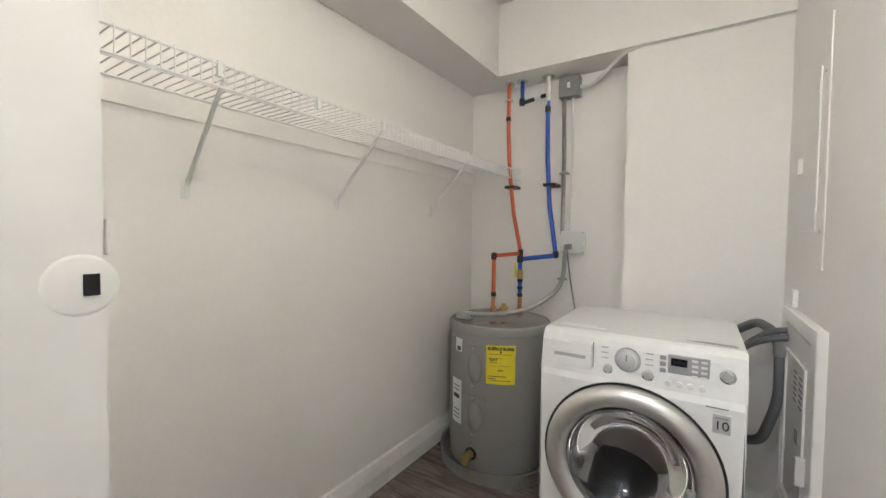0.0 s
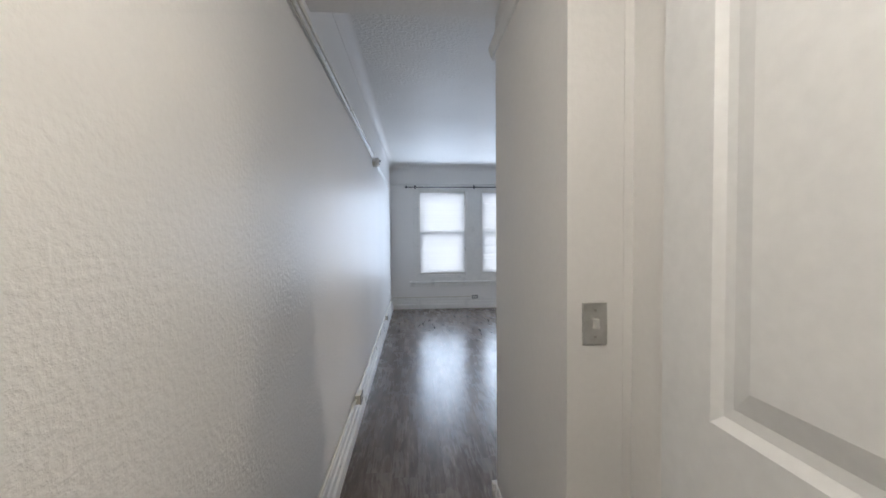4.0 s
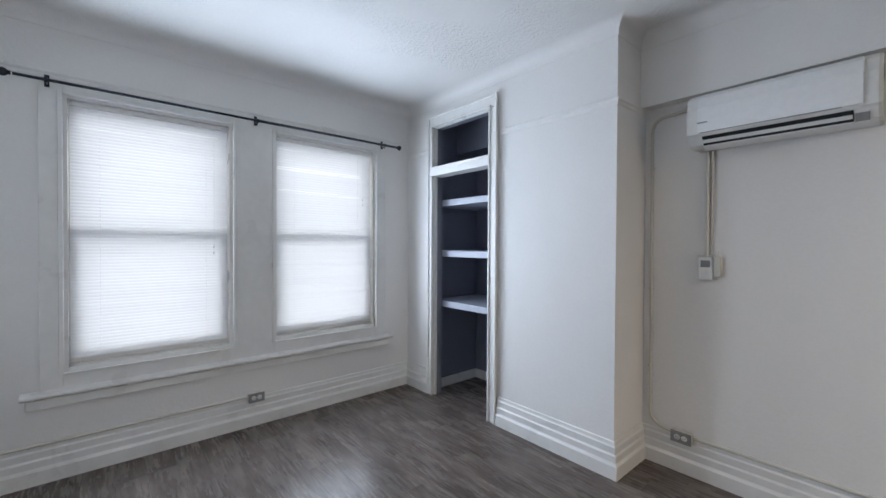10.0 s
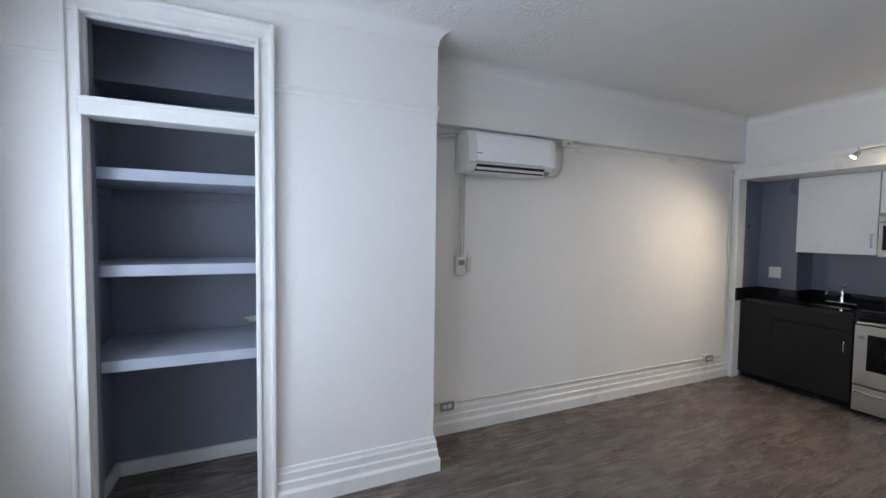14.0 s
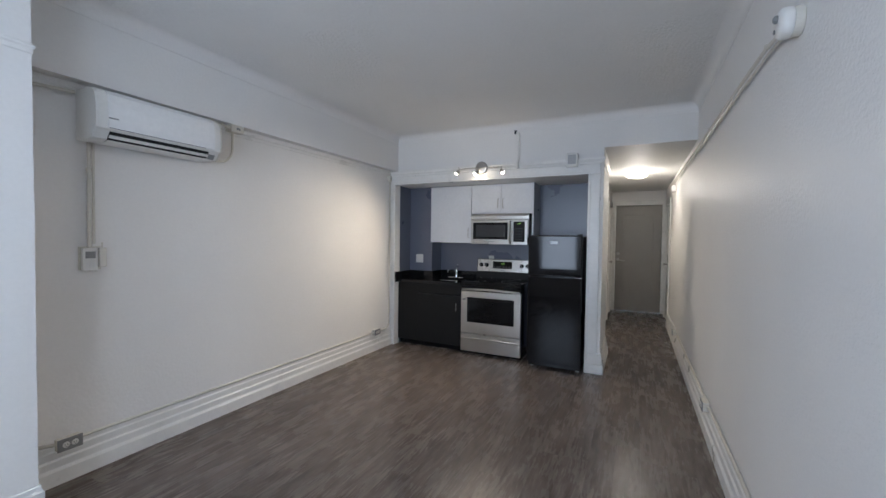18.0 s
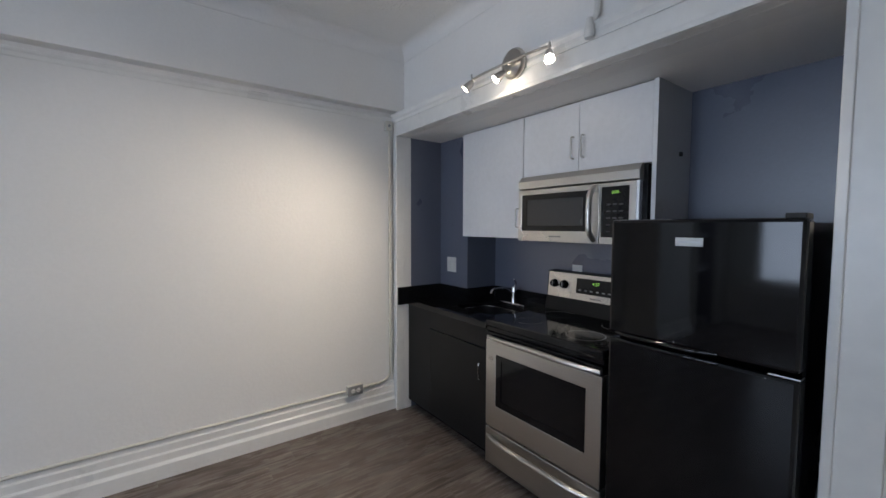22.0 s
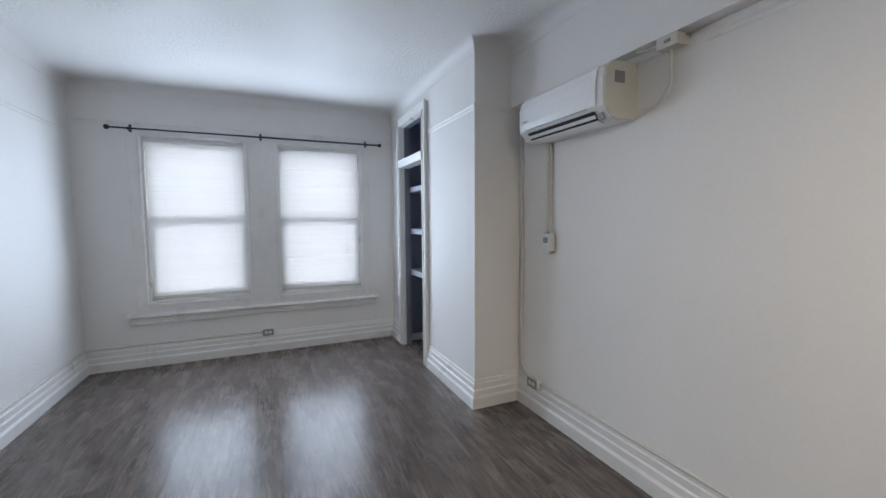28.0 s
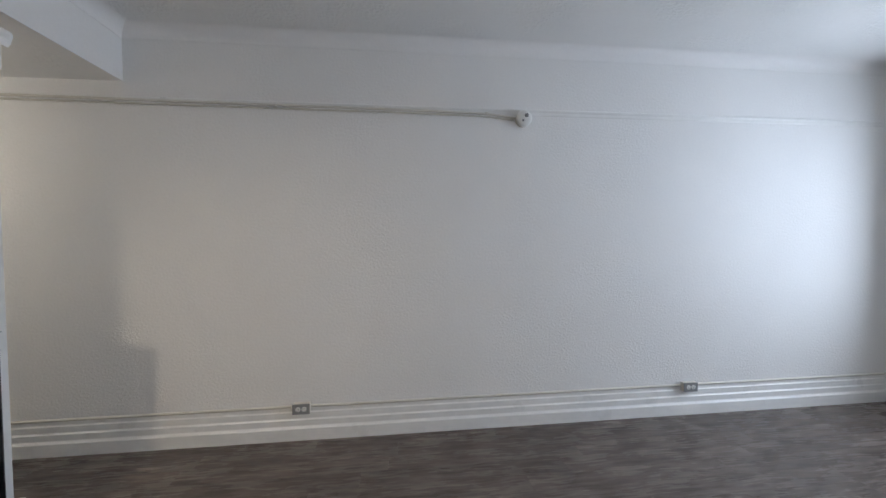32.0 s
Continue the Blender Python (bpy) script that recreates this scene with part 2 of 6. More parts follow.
INK = material("black_ink", (0.02, 0.02, 0.02), 0.5)
PAPER = material("white_label", (0.75, 0.75, 0.73), 0.5)
DARKHOLE = material("dark_recess", (0.012, 0.012, 0.012), 0.8)
IRON = material("dark_rod", (0.03, 0.035, 0.045), 0.3, metal=0.6)
ENAMEL = material("white_enamel", (0.84, 0.84, 0.835), 0.22, stain=0.02)
DRUM = material("drum_steel", (0.34, 0.34, 0.35), 0.3, metal=1.0)
DOORGLASS = glass_material("washer_glass", (0.40, 0.41, 0.43))
PANE = glass_material("window_glass")
KEYGREY = material("faint_key_print", (0.05, 0.05, 0.052), 0.3)
MESHGREY = material("oven_mesh", (0.045, 0.045, 0.047), 0.25)
GREEN = glow("green_digits", (0.45, 1.0, 0.15), 0.24)
BULB = glow("bulb_glow", (1.0, 0.93, 0.8), 28)
DOME = glow("lamp_dome_glow", (1.0, 0.92, 0.78), 7)
SLAT = slat_material("blind_slat")


# ---- mesh helpers ----
def box(bm, x0, x1, y0, y1, z0, z1, bevel=0.0, seg=2):
    r = bmesh.ops.create_cube(bm, size=1)
    vs = r["verts"]
    bmesh.ops.scale(bm, vec=(x1 - x0, y1 - y0, z1 - z0), verts=vs)
    bmesh.ops.translate(bm, vec=((x0 + x1) / 2, (y0 + y1) / 2, (z0 + z1) / 2), verts=vs)
    if bevel:
        es = list({e for v in vs for e in v.link_edges})
        bmesh.ops.bevel(bm, geom=es, offset=bevel, segments=seg, affect="EDGES", profile=0.5)
    return bm


def made(*boxes, bevel=0.0, seg=2):
    bm = bmesh.new()
    for b in boxes:
        box(bm, *b, bevel=bevel, seg=seg)
    return bm


def part(name, bm, mat, parent=None, label="", smooth=False):
    me = bpy.data.meshes.new(name)
    bmesh.ops.recalc_face_normals(bm, faces=bm.faces)
    bm.to_mesh(me)
    bm.free()
    me.materials.append(mat)
    if smooth:
        for p in me.polygons:
            p.use_smooth = True
        me.set_sharp_from_angle(angle=radians(40))
    return placed(name, me, parent, label)


def placed(name, me, parent=None, label="", m=None):
    ob = new(name, me)
    if parent is not None:
        ob.parent = parent
        if parent.type == "EMPTY":
            ob.matrix_parent_inverse = parent.matrix_basis.inverted()
    if m is not None:
        ob.matrix_basis = m
    if label:
        tagged(ob, label=label)
    return ob


def struct(name, bm, mat, label="", category="", smooth=False):
    return tagged(part(name, bm, mat, smooth=smooth), label=label, category=category, kind="structure")


def thing(name, at, label, category, group="", kind=""):
    e = new(name)
    e.empty_display_size = 0.1
    e.matrix_basis = Matrix.Translation(at)
    return tagged(e, label=label, category=category, group=group, kind=kind)


def tube(bm, pts, r, seg=12, close=True):
    pts = [Vector(p) for p in pts]
    rings, up = [], None
    for i, p in enumerate(pts):
        d = (pts[min(i + 1, len(pts) - 1)] - pts[max(i - 1, 0)]).normalized()
        if up is None:
            up = Vector((0, 0, 1)) if abs(d.z) < 0.9 else Vector((1, 0, 0))
        s = d.cross(up).normalized()
        up = s.cross(d).normalized()
        q = r[i] if isinstance(r, (list, tuple)) else r
        rings.append([bm.verts.new(p + q * (math.cos(2 * math.pi * k / seg) * s + math.sin(2 * math.pi * k / seg) * up)) for k in range(seg)])
    for q, w in zip(rings, rings[1:]):
        for k in range(seg):
            bm.faces.new((q[k], q[(k + 1) % seg], w[(k + 1) % seg], w[k]))
    if close:
        bm.faces.new(rings[0][::-1])
        bm.faces.new(rings[-1])
    return bm


def pipe(pts, r, seg=12, bend=0.0, steps=5):
    """A tube along corners that are rounded by the radius bend."""
    pts = [Vector(p) for p in pts]
    path = [pts[0]]
    for a, b, c in zip(pts, pts[1:], pts[2:]):
        if bend:
            u, v = (a - b).normalized(), (c - b).normalized()
            k = min(bend, (a - b).length / 2.1, (c - b).length / 2.1)
            p, q = b + u * k, b + v * k
            for i in range(steps + 1):
                t = i / steps
                path.append((1 - t) ** 2 * p + 2 * t * (1 - t) * b + t * t * q)
        else:
            path.append(b)
    path.append(pts[-1])
    return tube(bmesh.new(), path, r, seg)


def lathe(profile, seg=32, axis="z", at=(0, 0, 0), cap=True):
    """Outline of (radius, height) turned round an axis."""
    bm = bmesh.new()
    rings = []
    for r, h in profile:
        ring = []
        for k in range(seg):
            c, s = r * math.cos(2 * math.pi * k / seg), r * math.sin(2 * math.pi * k / seg)
            p = {"z": (c, s, h), "y": (c, h, s), "x": (h, c, s)}[axis]
            ring.append(bm.verts.new(Vector(p) + Vector(at)))
        rings.append(ring)
    for q, w in zip(rings, rings[1:]):
        for k in range(seg):
            bm.faces.new((q[k], q[(k + 1) % seg], w[(k + 1) % seg], w[k]))
    if cap and profile[0][0] > 1e-5:
        bm.faces.new(rings[0])
    if cap and profile[-1][0] > 1e-5:
        bm.faces.new(rings[-1])
    bmesh.ops.remove_doubles(bm, verts=bm.verts, dist=1e-6)
    return bm


def disc(at, axis, r, depth, seg=24, bevel=0.0):
    b = bevel
    return lathe([(r - b, 0), (r, b), (r, depth - b), (r - b, depth)] if b else [(r, 0), (r, depth)], seg, axis, at)


def sweep(runs, profile):
    """Mouldings: each run is (start, end, out, m0, m1): the profile of (out, z) goes from start to end; m0, m1: 1 outer mitre, -1 inner mitre, 0 square."""
    bm = bmesh.new()
    n = len(profile)
    for a, b, out, m0, m1 in runs:
        a, b, o = Vector((*a, 0)), Vector((*b, 0)), Vector((*out, 0))
        d = (b - a).normalized()
        r0 = [bm.verts.new(a + o * u - d * (u * m0) + Vector((0, 0, z))) for u, z in profile]
        r1 = [bm.verts.new(b + o * u + d * (u * m1) + Vector((0, 0, z))) for u, z in profile]
        for k in range(n):
            bm.faces.new((r0[k], r0[(k + 1) % n], r1[(k + 1) % n], r1[k]))
        bm.faces.new(r0[::-1])
        bm.faces.new(r1)
    return bm


def extruded(profile, a, b, place):
    bm = bmesh.new()
    r0 = [bm.verts.new(place(u, v, a)) for u, v in profile]
    r1 = [bm.verts.new(place(u, v, b)) for u, v in profile]
    n = len(profile)
    for k in range(n):
        bm.faces.new((r0[k], r0[(k + 1) % n], r1[(k + 1) % n], r1[k]))
    bm.faces.new(r0[::-1])
    bm.faces.new(r1)
    return bm


def frame_ring(axis, at, depth, outer, inner, bevel=0.0):
    """A rectangular frame in the plane across axis 'x' or 'y'; outer and inner: (u0, u1, z0, z1)."""
    u0, u1, z0, z1 = outer
    a0, a1, b0, b1 = inner
    pieces = [(u0, a0, z0, z1), (a1, u1, z0, z1), (a0, a1, z0, b0), (a0, a1, b1, z1)]
    out = []
    for p, q, r, s in pieces:
        if q - p > 1e-4 and s - r > 1e-4:
            out.append((at, at + depth, p, q, r, s) if axis == "x" else (p, q, at, at + depth, r, s))
    return made(*out, bevel=bevel)


def solid_ring(at, depth, outer, inner, bevel):
    """One unbroken slab across x with a rectangular hole; outer and inner: (y0, y1, z0, z1)."""
    bm = bmesh.new()
    loops = []
    for x in (at, at + depth):
        for y0, y1, z0, z1 in (outer, inner):
            loops.append([bm.verts.new((x, y, z)) for y, z in ((y0, z0), (y1, z0), (y1, z1), (y0, z1))])
    fo, fi, bo, bi = loops
    for i in range(4):
        j = (i + 1) % 4
        for quad in ((fo[i], fi[i], fi[j], fo[j]), (bo[i], bo[j], bi[j], bi[i]), (fo[i], fo[j], bo[j], bo[i]), (fi[i], bi[i], bi[j], fi[j])):
            bm.faces.new(quad)
    bmesh.ops.recalc_face_normals(bm, faces=bm.faces)
    sharp = [e for e in bm.edges if len(e.link_faces) == 2 and e.calc_face_angle() > 0.5]
    bmesh.ops.bevel(bm, geom=sharp, offset=bevel, segments=2, affect="EDGES", profile=0.5)
    return bm


def writing(name, text, size, m, mat, parent, thick=0.0005, bold=0.0):
    cu = bpy.data.curves.new(name, "FONT")
    cu.body, cu.size, cu.extrude, cu.align_x, cu.align_y = text, size, thick, "CENTER", "CENTER"
    cu.offset = bold
    tmp = bpy.data.objects.new(name, cu)
    scene.collection.objects.link(tmp)
    bpy.context.view_layer.update()
    me = bpy.data.meshes.new_from_object(tmp.evaluated_get(bpy.context.evaluated_depsgraph_get()))
    bpy.data.objects.remove(tmp)
    me.materials.append(mat)
    return placed(name, me, parent, m=m)


FACE_S = (90, 0, 0)      # writing that faces -y
FACE_W = (90, 0, -90)    # writing that faces -x

# ---- the plan: walls along x and y ----
WX, AY, CY = -7.45, 3.45, 3.05
KX, HY, CEILZ, HALLZ, KCEIL = -1.66, 0.83, 2.74, 2.39, 2.11
W1, W2, WZ0, WZ1 = (0.53, 1.45), (1.745, 2.668), 0.62, 2.285

# ---- structure ----
floor = struct("floor", made((WX - 0.3, 2.9, -0.3, 4.0, -0.15, -0.008)), UNDER, "dark grey-brown wood-look vinyl plank floor", "floor")
struct("ceiling", made((WX - 0.3, KX + 0.3, -0.3, 4.0, CEILZ, CEILZ + 0.15)), CEIL, "white ceiling with patchy knocked-down plaster texture", "ceiling")
struct("wall_south", made((WX - 0.3, 1.45, -0.15, 0, -0.01, CEILZ + 0.1), (1.45, 2.25, -0.15, 0, 2.06, CEILZ + 0.1), (2.25, 2.9, -0.15, 0, -0.01, CEILZ + 0.1)), STIPPLE, "long off-white wall with orange-peel plaster", "wall")
xo = WX - 0.3
struct("wall_west", made(
    (xo, WX, -0.15, W1[0], -0.01, CEILZ + 0.1), (xo, WX, W1[1], W2[0], -0.01, CEILZ + 0.1), (xo, WX, W2[1], 3.9, -0.01, CEILZ + 0.1),
    (xo, WX, *W1, -0.01, WZ0), (xo, WX, *W2, -0.01, WZ0), (xo, WX, *W1, WZ1, CEILZ + 0.1), (xo, WX, *W2, WZ1, CEILZ + 0.1)),
    WALL, "off-white plaster wall with two sash windows", "wall")
struct("wall_north", made((-5.31, KX + 0.12, AY, AY + 0.2, -0.01, CEILZ + 0.1)), WALL, "off-white plaster wall with an air conditioner", "wall")
struct("beam", made((-5.31, KX, AY - 0.085, AY, 2.29, CEILZ)), WALL, "white plastered beam along the wall top", "beam")
struct("wall_column", made((-6.32, -5.31, CY, AY + 0.2, -0.01, CEILZ), (WX, -7.02, CY, CY + 0.08, -0.01, CEILZ), (-7.02, -6.32, CY, CY + 0.08, 2.475, CEILZ)),
       WALL, "off-white plaster pier beside the shelf alcove", "wall")
struct("wall_alcove_side", made((-7.22, -7.14, CY + 0.08, 3.8, -0.01, 2.7)), GREY, "dark blue-grey painted alcove side wall", "wall")
struct("wall_alcove_back", made((-7.14, -6.32, 3.72, 3.8, -0.01, 2.7)), GREY, "dark blue-grey painted alcove back wall", "wall")
struct("wall_alcove_pier", made((-6.326, -6.3205, CY + 0.08, 3.72, 0.0, 2.66)), GREY, "dark blue-grey painted alcove side wall", "wall")
struct("ceiling_alcove", made((-7.14, -6.326, CY + 0.08, 3.72, 2.62, 2.7)), GREY, "dark grey alcove top", "ceiling")
struct("bulkhead", made((-7.138, -6.327, 3.43, 3.72, 2.305, 2.62), bevel=0.004), GREY, "dark grey boxed bulkhead in the alcove", "bulkhead")
struct("wall_east", made(
    (KX, KX + 0.06, 3.37, AY + 0.2, -0.01, CEILZ + 0.1), (KX, KX + 0.12, HY, 3.37, KCEIL, CEILZ + 0.1), (KX, KX + 0.12, HY, 0.98, -0.01, KCEIL),
    (KX, KX + 0.12, 0, HY, HALLZ, CEILZ + 0.1)), WALL, "white plaster wall round the kitchen niche and hall", "wall")
struct("wall_hall_1", made((KX + 0.12, -0.80, HY, 0.975, -0.01, 2.6)), WALL, "off-white hall wall", "wall")
for name, slab in (("wall_kitchen_back", (-1.02, -0.995, 0.985, 3.03, -0.01, 2.3)), ("wall_kitchen_pier", (-1.31, -0.995, 3.03, 3.376, -0.01, 2.3)),
                  ("wall_kitchen_north", (KX + 0.06, -0.995, 3.376, 3.5, -0.01, 2.3)), ("wall_kitchen_south", (KX + 0.12, -1.02, 0.976, 0.985, -0.01, 2.3))):
    struct(name, made(slab), BLUE, "blue-grey painted kitchen niche wall", "wall")
struct("ceiling_kitchen", made((KX + 0.12, -0.995, 0.976, 3.5, KCEIL, KCEIL + 0.1)), CLOSET, "white kitchen niche ceiling", "ceiling")
struct("ceiling_hall", made((KX + 0.12, 2.9, -0.1, 1.0, HALLZ, HALLZ + 0.1)), CEIL, "white hall ceiling", "ceiling")
struct("wall_hall_end", made((2.6, 2.75, -0.15, 0.055, -0.01, 2.5), (2.6, 2.75, 0.88, 1.4, -0.01, 2.5), (2.6, 2.75, 0.055, 0.88, 2.12, 2.5)), WALL, "off-white hall end wall with the entry door", "wall")
struct("wall_hall_2", made((-0.99, -0.80, 0.976, 1.12, -0.01, 2.6), (-0.80, -0.033, 1.0, 1.108, -0.01, 2.6), (-0.033, 0.64, 1.0, 1.108, 2.08, 2.6), (0.64, 0.8, 0.955, 1.108, -0.01, 2.6),
    (0.8, 1.55, 0.955, 1.06, -0.01, 2.6), (1.55, 2.3, 0.955, 1.06, 2.06, 2.6), (2.3, 2.6, 0.955, 1.06, -0.01, 2.6)), WALL, "off-white hall wall beside the closet", "wall")
for name, slab in (("wall_closet_west", (-0.99, -0.87, 1.108, 3.4, -0.01, 2.6)), ("wall_closet_north", (-0.87, 0.06, 3.25, 3.4, -0.01, 2.6)),
                  ("wall_closet_chase", (0.06, 0.8, 3.07, 3.4, -0.01, 2.6)), ("wall_closet_east", (0.66, 0.8, 1.108, 3.07, -0.01, 2.6))):
    struct(name, made(slab), CLOSET, "off-white closet wall", "wall")
for name, slab in (("soffit_west", (-0.87, -0.60, 1.77, 3.25, 2.06, 2.45)), ("soffit_north", (-0.60, 0.66, 3.04, 3.25, 2.06, 2.45)), ("soffit_south", (-0.87, -0.32, 1.12, 1.77, 2.2, 2.45))):
    struct(name, made(slab), CLOSET, "white boxed soffit round the closet ceiling", "soffit")
struct("ceiling_closet", made((-0.99, 0.8, 1.108, 3.4, 2.45, 2.55)), CLOSET, "white closet ceiling", "ceiling")

# ---- mouldings ----
BASE = [(0, 0), (0.036, 0), (0.036, 0.080), (0.028, 0.092), (0.025, 0.098), (0.025, 0.136), (0.017, 0.146), (0.017, 0.185), (0.011, 0.194), (0.008, 0.215), (0, 0.218)]
struct("baseboard", sweep([
    ((1.36, 0), (WX, 0), (0, 1), 0, -1), ((WX, 0), (WX, CY), (1, 0), -1, -1), ((WX, CY), (-7.093, CY), (0, -1), -1, 0),
    ((-6.234, CY), (-5.31, CY), (0, -1), 0, 1), ((-5.31, CY), (-5.31, AY), (1, 0), 1, -1), ((-5.31, AY), (KX - 0.02, AY), (0, -1), -1, 0),
    ((KX + 0.0, HY), (-0.80, HY), (0, -1), 0, 0)], BASE), TRIM, "tall white stepped baseboard with chipped paint", "baseboard")
RAIL = [(0, 2.246), (0.004, 2.252), (0.006, 2.270), (0.012, 2.278), (0.013, 2.288), (0.004, 2.293), (0, 2.293)]
struct("picture_rail", sweep([
    ((1.36, 0), (WX, 0), (0, 1), 0, 0), ((WX, CY), (-7.093, CY), (0, -1), 0, 0), ((-6.234, CY), (-5.31, CY), (0, -1), 0, 1), ((-5.31, CY), (-5.31, AY - 0.085), (1, 0), 1, 0)], RAIL),
    TRIM, "thin white picture rail moulding", "trim")
struct("picture_rail_west", sweep([((WX, 0.026), (WX, CY), (1, 0), 0, 0)], [(u, z + 0.112) for u, z in RAIL]), TRIM, "thin white picture rail above the windows", "trim")
struct("wall_moulding", sweep([((-5.31, AY), (KX - 0.02, AY), (0, -1), 0, 0)], [(u, z - 0.026) for u, z in RAIL]), TRIM, "thin white moulding below the beam", "trim")
COVE = [(-0.001, 2.655), (0.003, 2.656), (0.005, 2.663)] + [(0.080 - 0.075 * math.cos(a), 2.665 + 0.075 * math.sin(a)) for a in [i * math.pi / 18 for i in range(10)]] + [(-0.001, 2.742)]
bm = sweep([
    ((KX, 0), (WX, 0), (0, 1), -1, -1), ((WX, 0), (WX, CY), (1, 0), -1, -1), ((WX, CY), (-5.31, CY), (0, -1), -1, 1), ((-5.31, CY), (-5.31, AY - 0.085), (1, 0), 1, -1),
    ((-5.31, AY - 0.085), (KX, AY - 0.085), (0, -1), -1, -1), ((KX, AY - 0.085), (KX, 0), (-1, 0), -1, -1)], COVE)
struct("cove", bm, WALL, "soft white plaster cove at the ceiling", "trim", smooth=True)
# kitchen opening casing
for name, board, bead in (("casing_kitchen_north", (KX - 0.055, KX, 3.37, AY - 0.001, 0, 2.11), (KX - 0.069, KX - 0.055, 3.37, 3.392, 0, 2.11)),
                          ("casing_kitchen_south", (KX - 0.03, KX, 0.86, 0.98, 0, 2.11), (KX - 0.044, KX - 0.03, 0.955, 0.98, 0, 2.11)),
                          ("casing_kitchen_top", (KX - 0.055, KX, 0.86, AY - 0.001, 2.11, 2.215), (KX - 0.069, KX - 0.055, 0.955, 3.392, 2.11, 2.132))):
    struct(name, made(board, bead, bevel=0.003), TRIM, "white painted casing round the kitchen niche", "trim")
struct("casing_head", sweep([((KX, AY - 0.001), (KX, HY), (-1, 0), 0, 0)],
    [(0, 2.215), (0.057, 2.216), (0.062, 2.232), (0.060, 2.25), (0.070, 2.268), (0.072, 2.28), (0, 2.288)]), TRIM, "white cap moulding over the kitchen niche", "trim")
struct("moulding_hall", sweep([((KX - 0.06, HY), (-0.80, HY), (0, -1), 0, 0)],
    [(0, 2.228), (0.008, 2.231), (0.010, 2.245), (0.018, 2.262), (0.021, 2.28), (0, 2.288)]), TRIM, "white moulding along the top of the hall wall", "trim")
struct("plinth_block", made((KX - 0.045, KX + 0.0, HY - 0.036, 0.985, 0, 0.10), (KX - 0.035, KX, HY - 0.02, 0.985, 0.10, 0.215), bevel=0.004), TRIM, "white plinth block at the kitchen corner", "trim")
# hall corner trim and hall door casings
struct("casing_hall_end", frame_ring("x", 2.575, 0.025, (0.002, 0.953, 0, 2.21), (0.055, 0.88, -0.01, 2.12), 0.004), TRIM, "white painted door casing", "trim")
struct("casing_hall_side", frame_ring("y", 0.933, 0.022, (1.45, 2.4, 0, 2.16), (1.55, 2.3, -0.01, 2.06), 0.004), TRIM, "white painted door casing", "trim")
struct("casing_hall_south", frame_ring("y", 0.0, 0.018, (1.37, 2.33, 0, 2.14), (1.45, 2.25, -0.01, 2.06), 0.004), TRIM, "white painted door casing", "trim")
# closet jamb, header and base
struct("jamb_closet", made((-0.033, -0.018, 0.985, 1.112, 0, 2.08), (0.625, 0.64, 0.985, 1.112, 0, 2.08), (-0.018, 0.625, 0.985, 1.112, 2.065, 2.08)), TRIM, "cream painted closet door jamb", "trim")
CBASE = [(0, 0), (0.03, 0), (0.03, 0.07), (0.022, 0.098), (0.014, 0.122), (0, 0.126)]
struct("baseboard_closet", sweep([((-0.87, 3.25), (-0.87, 1.12), (1, 0), -1, 0), ((0.06, 3.25), (-0.87, 3.25), (0, -1), 0, -1), ((0.66, 3.07), (0.06, 3.07), (0, -1), 0, 0)], CBASE), TRIM, "white baseboard in the closet", "baseboard")

# ---- alcove: casing, transom bar and shelves ----
alc = thing("alcove_shelving", (-6.7, CY, 0), "tall white-cased wall alcove with four open shelves", "shelving")
part("casing", made((-7.082, -7.02, CY - 0.028, CY + 0.001, 0, 2.475), (-6.32, -6.246, CY - 0.028, CY + 0.001, 0, 2.475), (-7.082, -6.246, CY - 0.028, CY + 0.001, 2.475, 2.562), bevel=0.005), TRIM, alc)
part("casing_bead", made((-7.093, -7.07, CY - 0.042, CY - 0.026, 0, 2.576), (-6.257, -6.234, CY - 0.042, CY - 0.026, 0, 2.576), (-7.07, -6.257, CY - 0.042, CY - 0.026, 2.553, 2.576), bevel=0.005), TRIM, alc)
part("inner_stop", made((-7.034, -7.02, CY - 0.04, CY - 0.027, 0, 2.494), (-6.32, -6.306, CY - 0.04, CY - 0.027, 0, 2.494), (-7.02, -6.32, CY - 0.04, CY - 0.027, 2.475, 2.494), bevel=0.003), TRIM, alc)
part("jamb", made((-7.02, -7.010, CY, CY + 0.02, 0, 2.475), (-6.33, -6.32, CY, CY + 0.02, 0, 2.475), (-7.010, -6.33, CY, CY + 0.02, 2.465, 2.475)), TRIM, alc)
part("reveal", made((-7.02, -7.012, CY + 0.02, CY + 0.082, 0.0, 2.475), (-6.328, -6.32, CY + 0.02, CY + 0.082, 0.0, 2.475), (-7.012, -6.328, CY + 0.02, CY + 0.082, 2.467, 2.475)), GREY, alc, "dark grey painted reveal")
part("transom_bar", made((-7.034, -6.306, CY - 0.046, CY + 0.08, 2.024, 2.092), (-7.034, -6.306, CY - 0.052, CY - 0.03, 2.086, 2.106), bevel=0.005), TRIM, alc)
for z in (0.815, 1.285, 1.757):
    part("shelf", made((-7.138, -6.327, CY + 0.092, 3.72, z, z + 0.058), bevel=0.004), SHELFP, alc)
for z in (0.765, 1.24, 1.71):
    part("cleat", made((-7.139, -7.12, CY + 0.12, 3.719, z, z + 0.044)), GREY, alc)
    part("back_cleat", made((-7.12, -6.328, 3.70, 3.719, z, z + 0.044)), GREY, alc)
struct("baseboard_alcove", made((-7.14, -7.115, CY + 0.09, 3.72, 0, 0.085), (-7.115, -6.328, 3.695, 3.72, 0, 0.085), bevel=0.004), TRIM, "white baseboard inside the alcove", "baseboard")
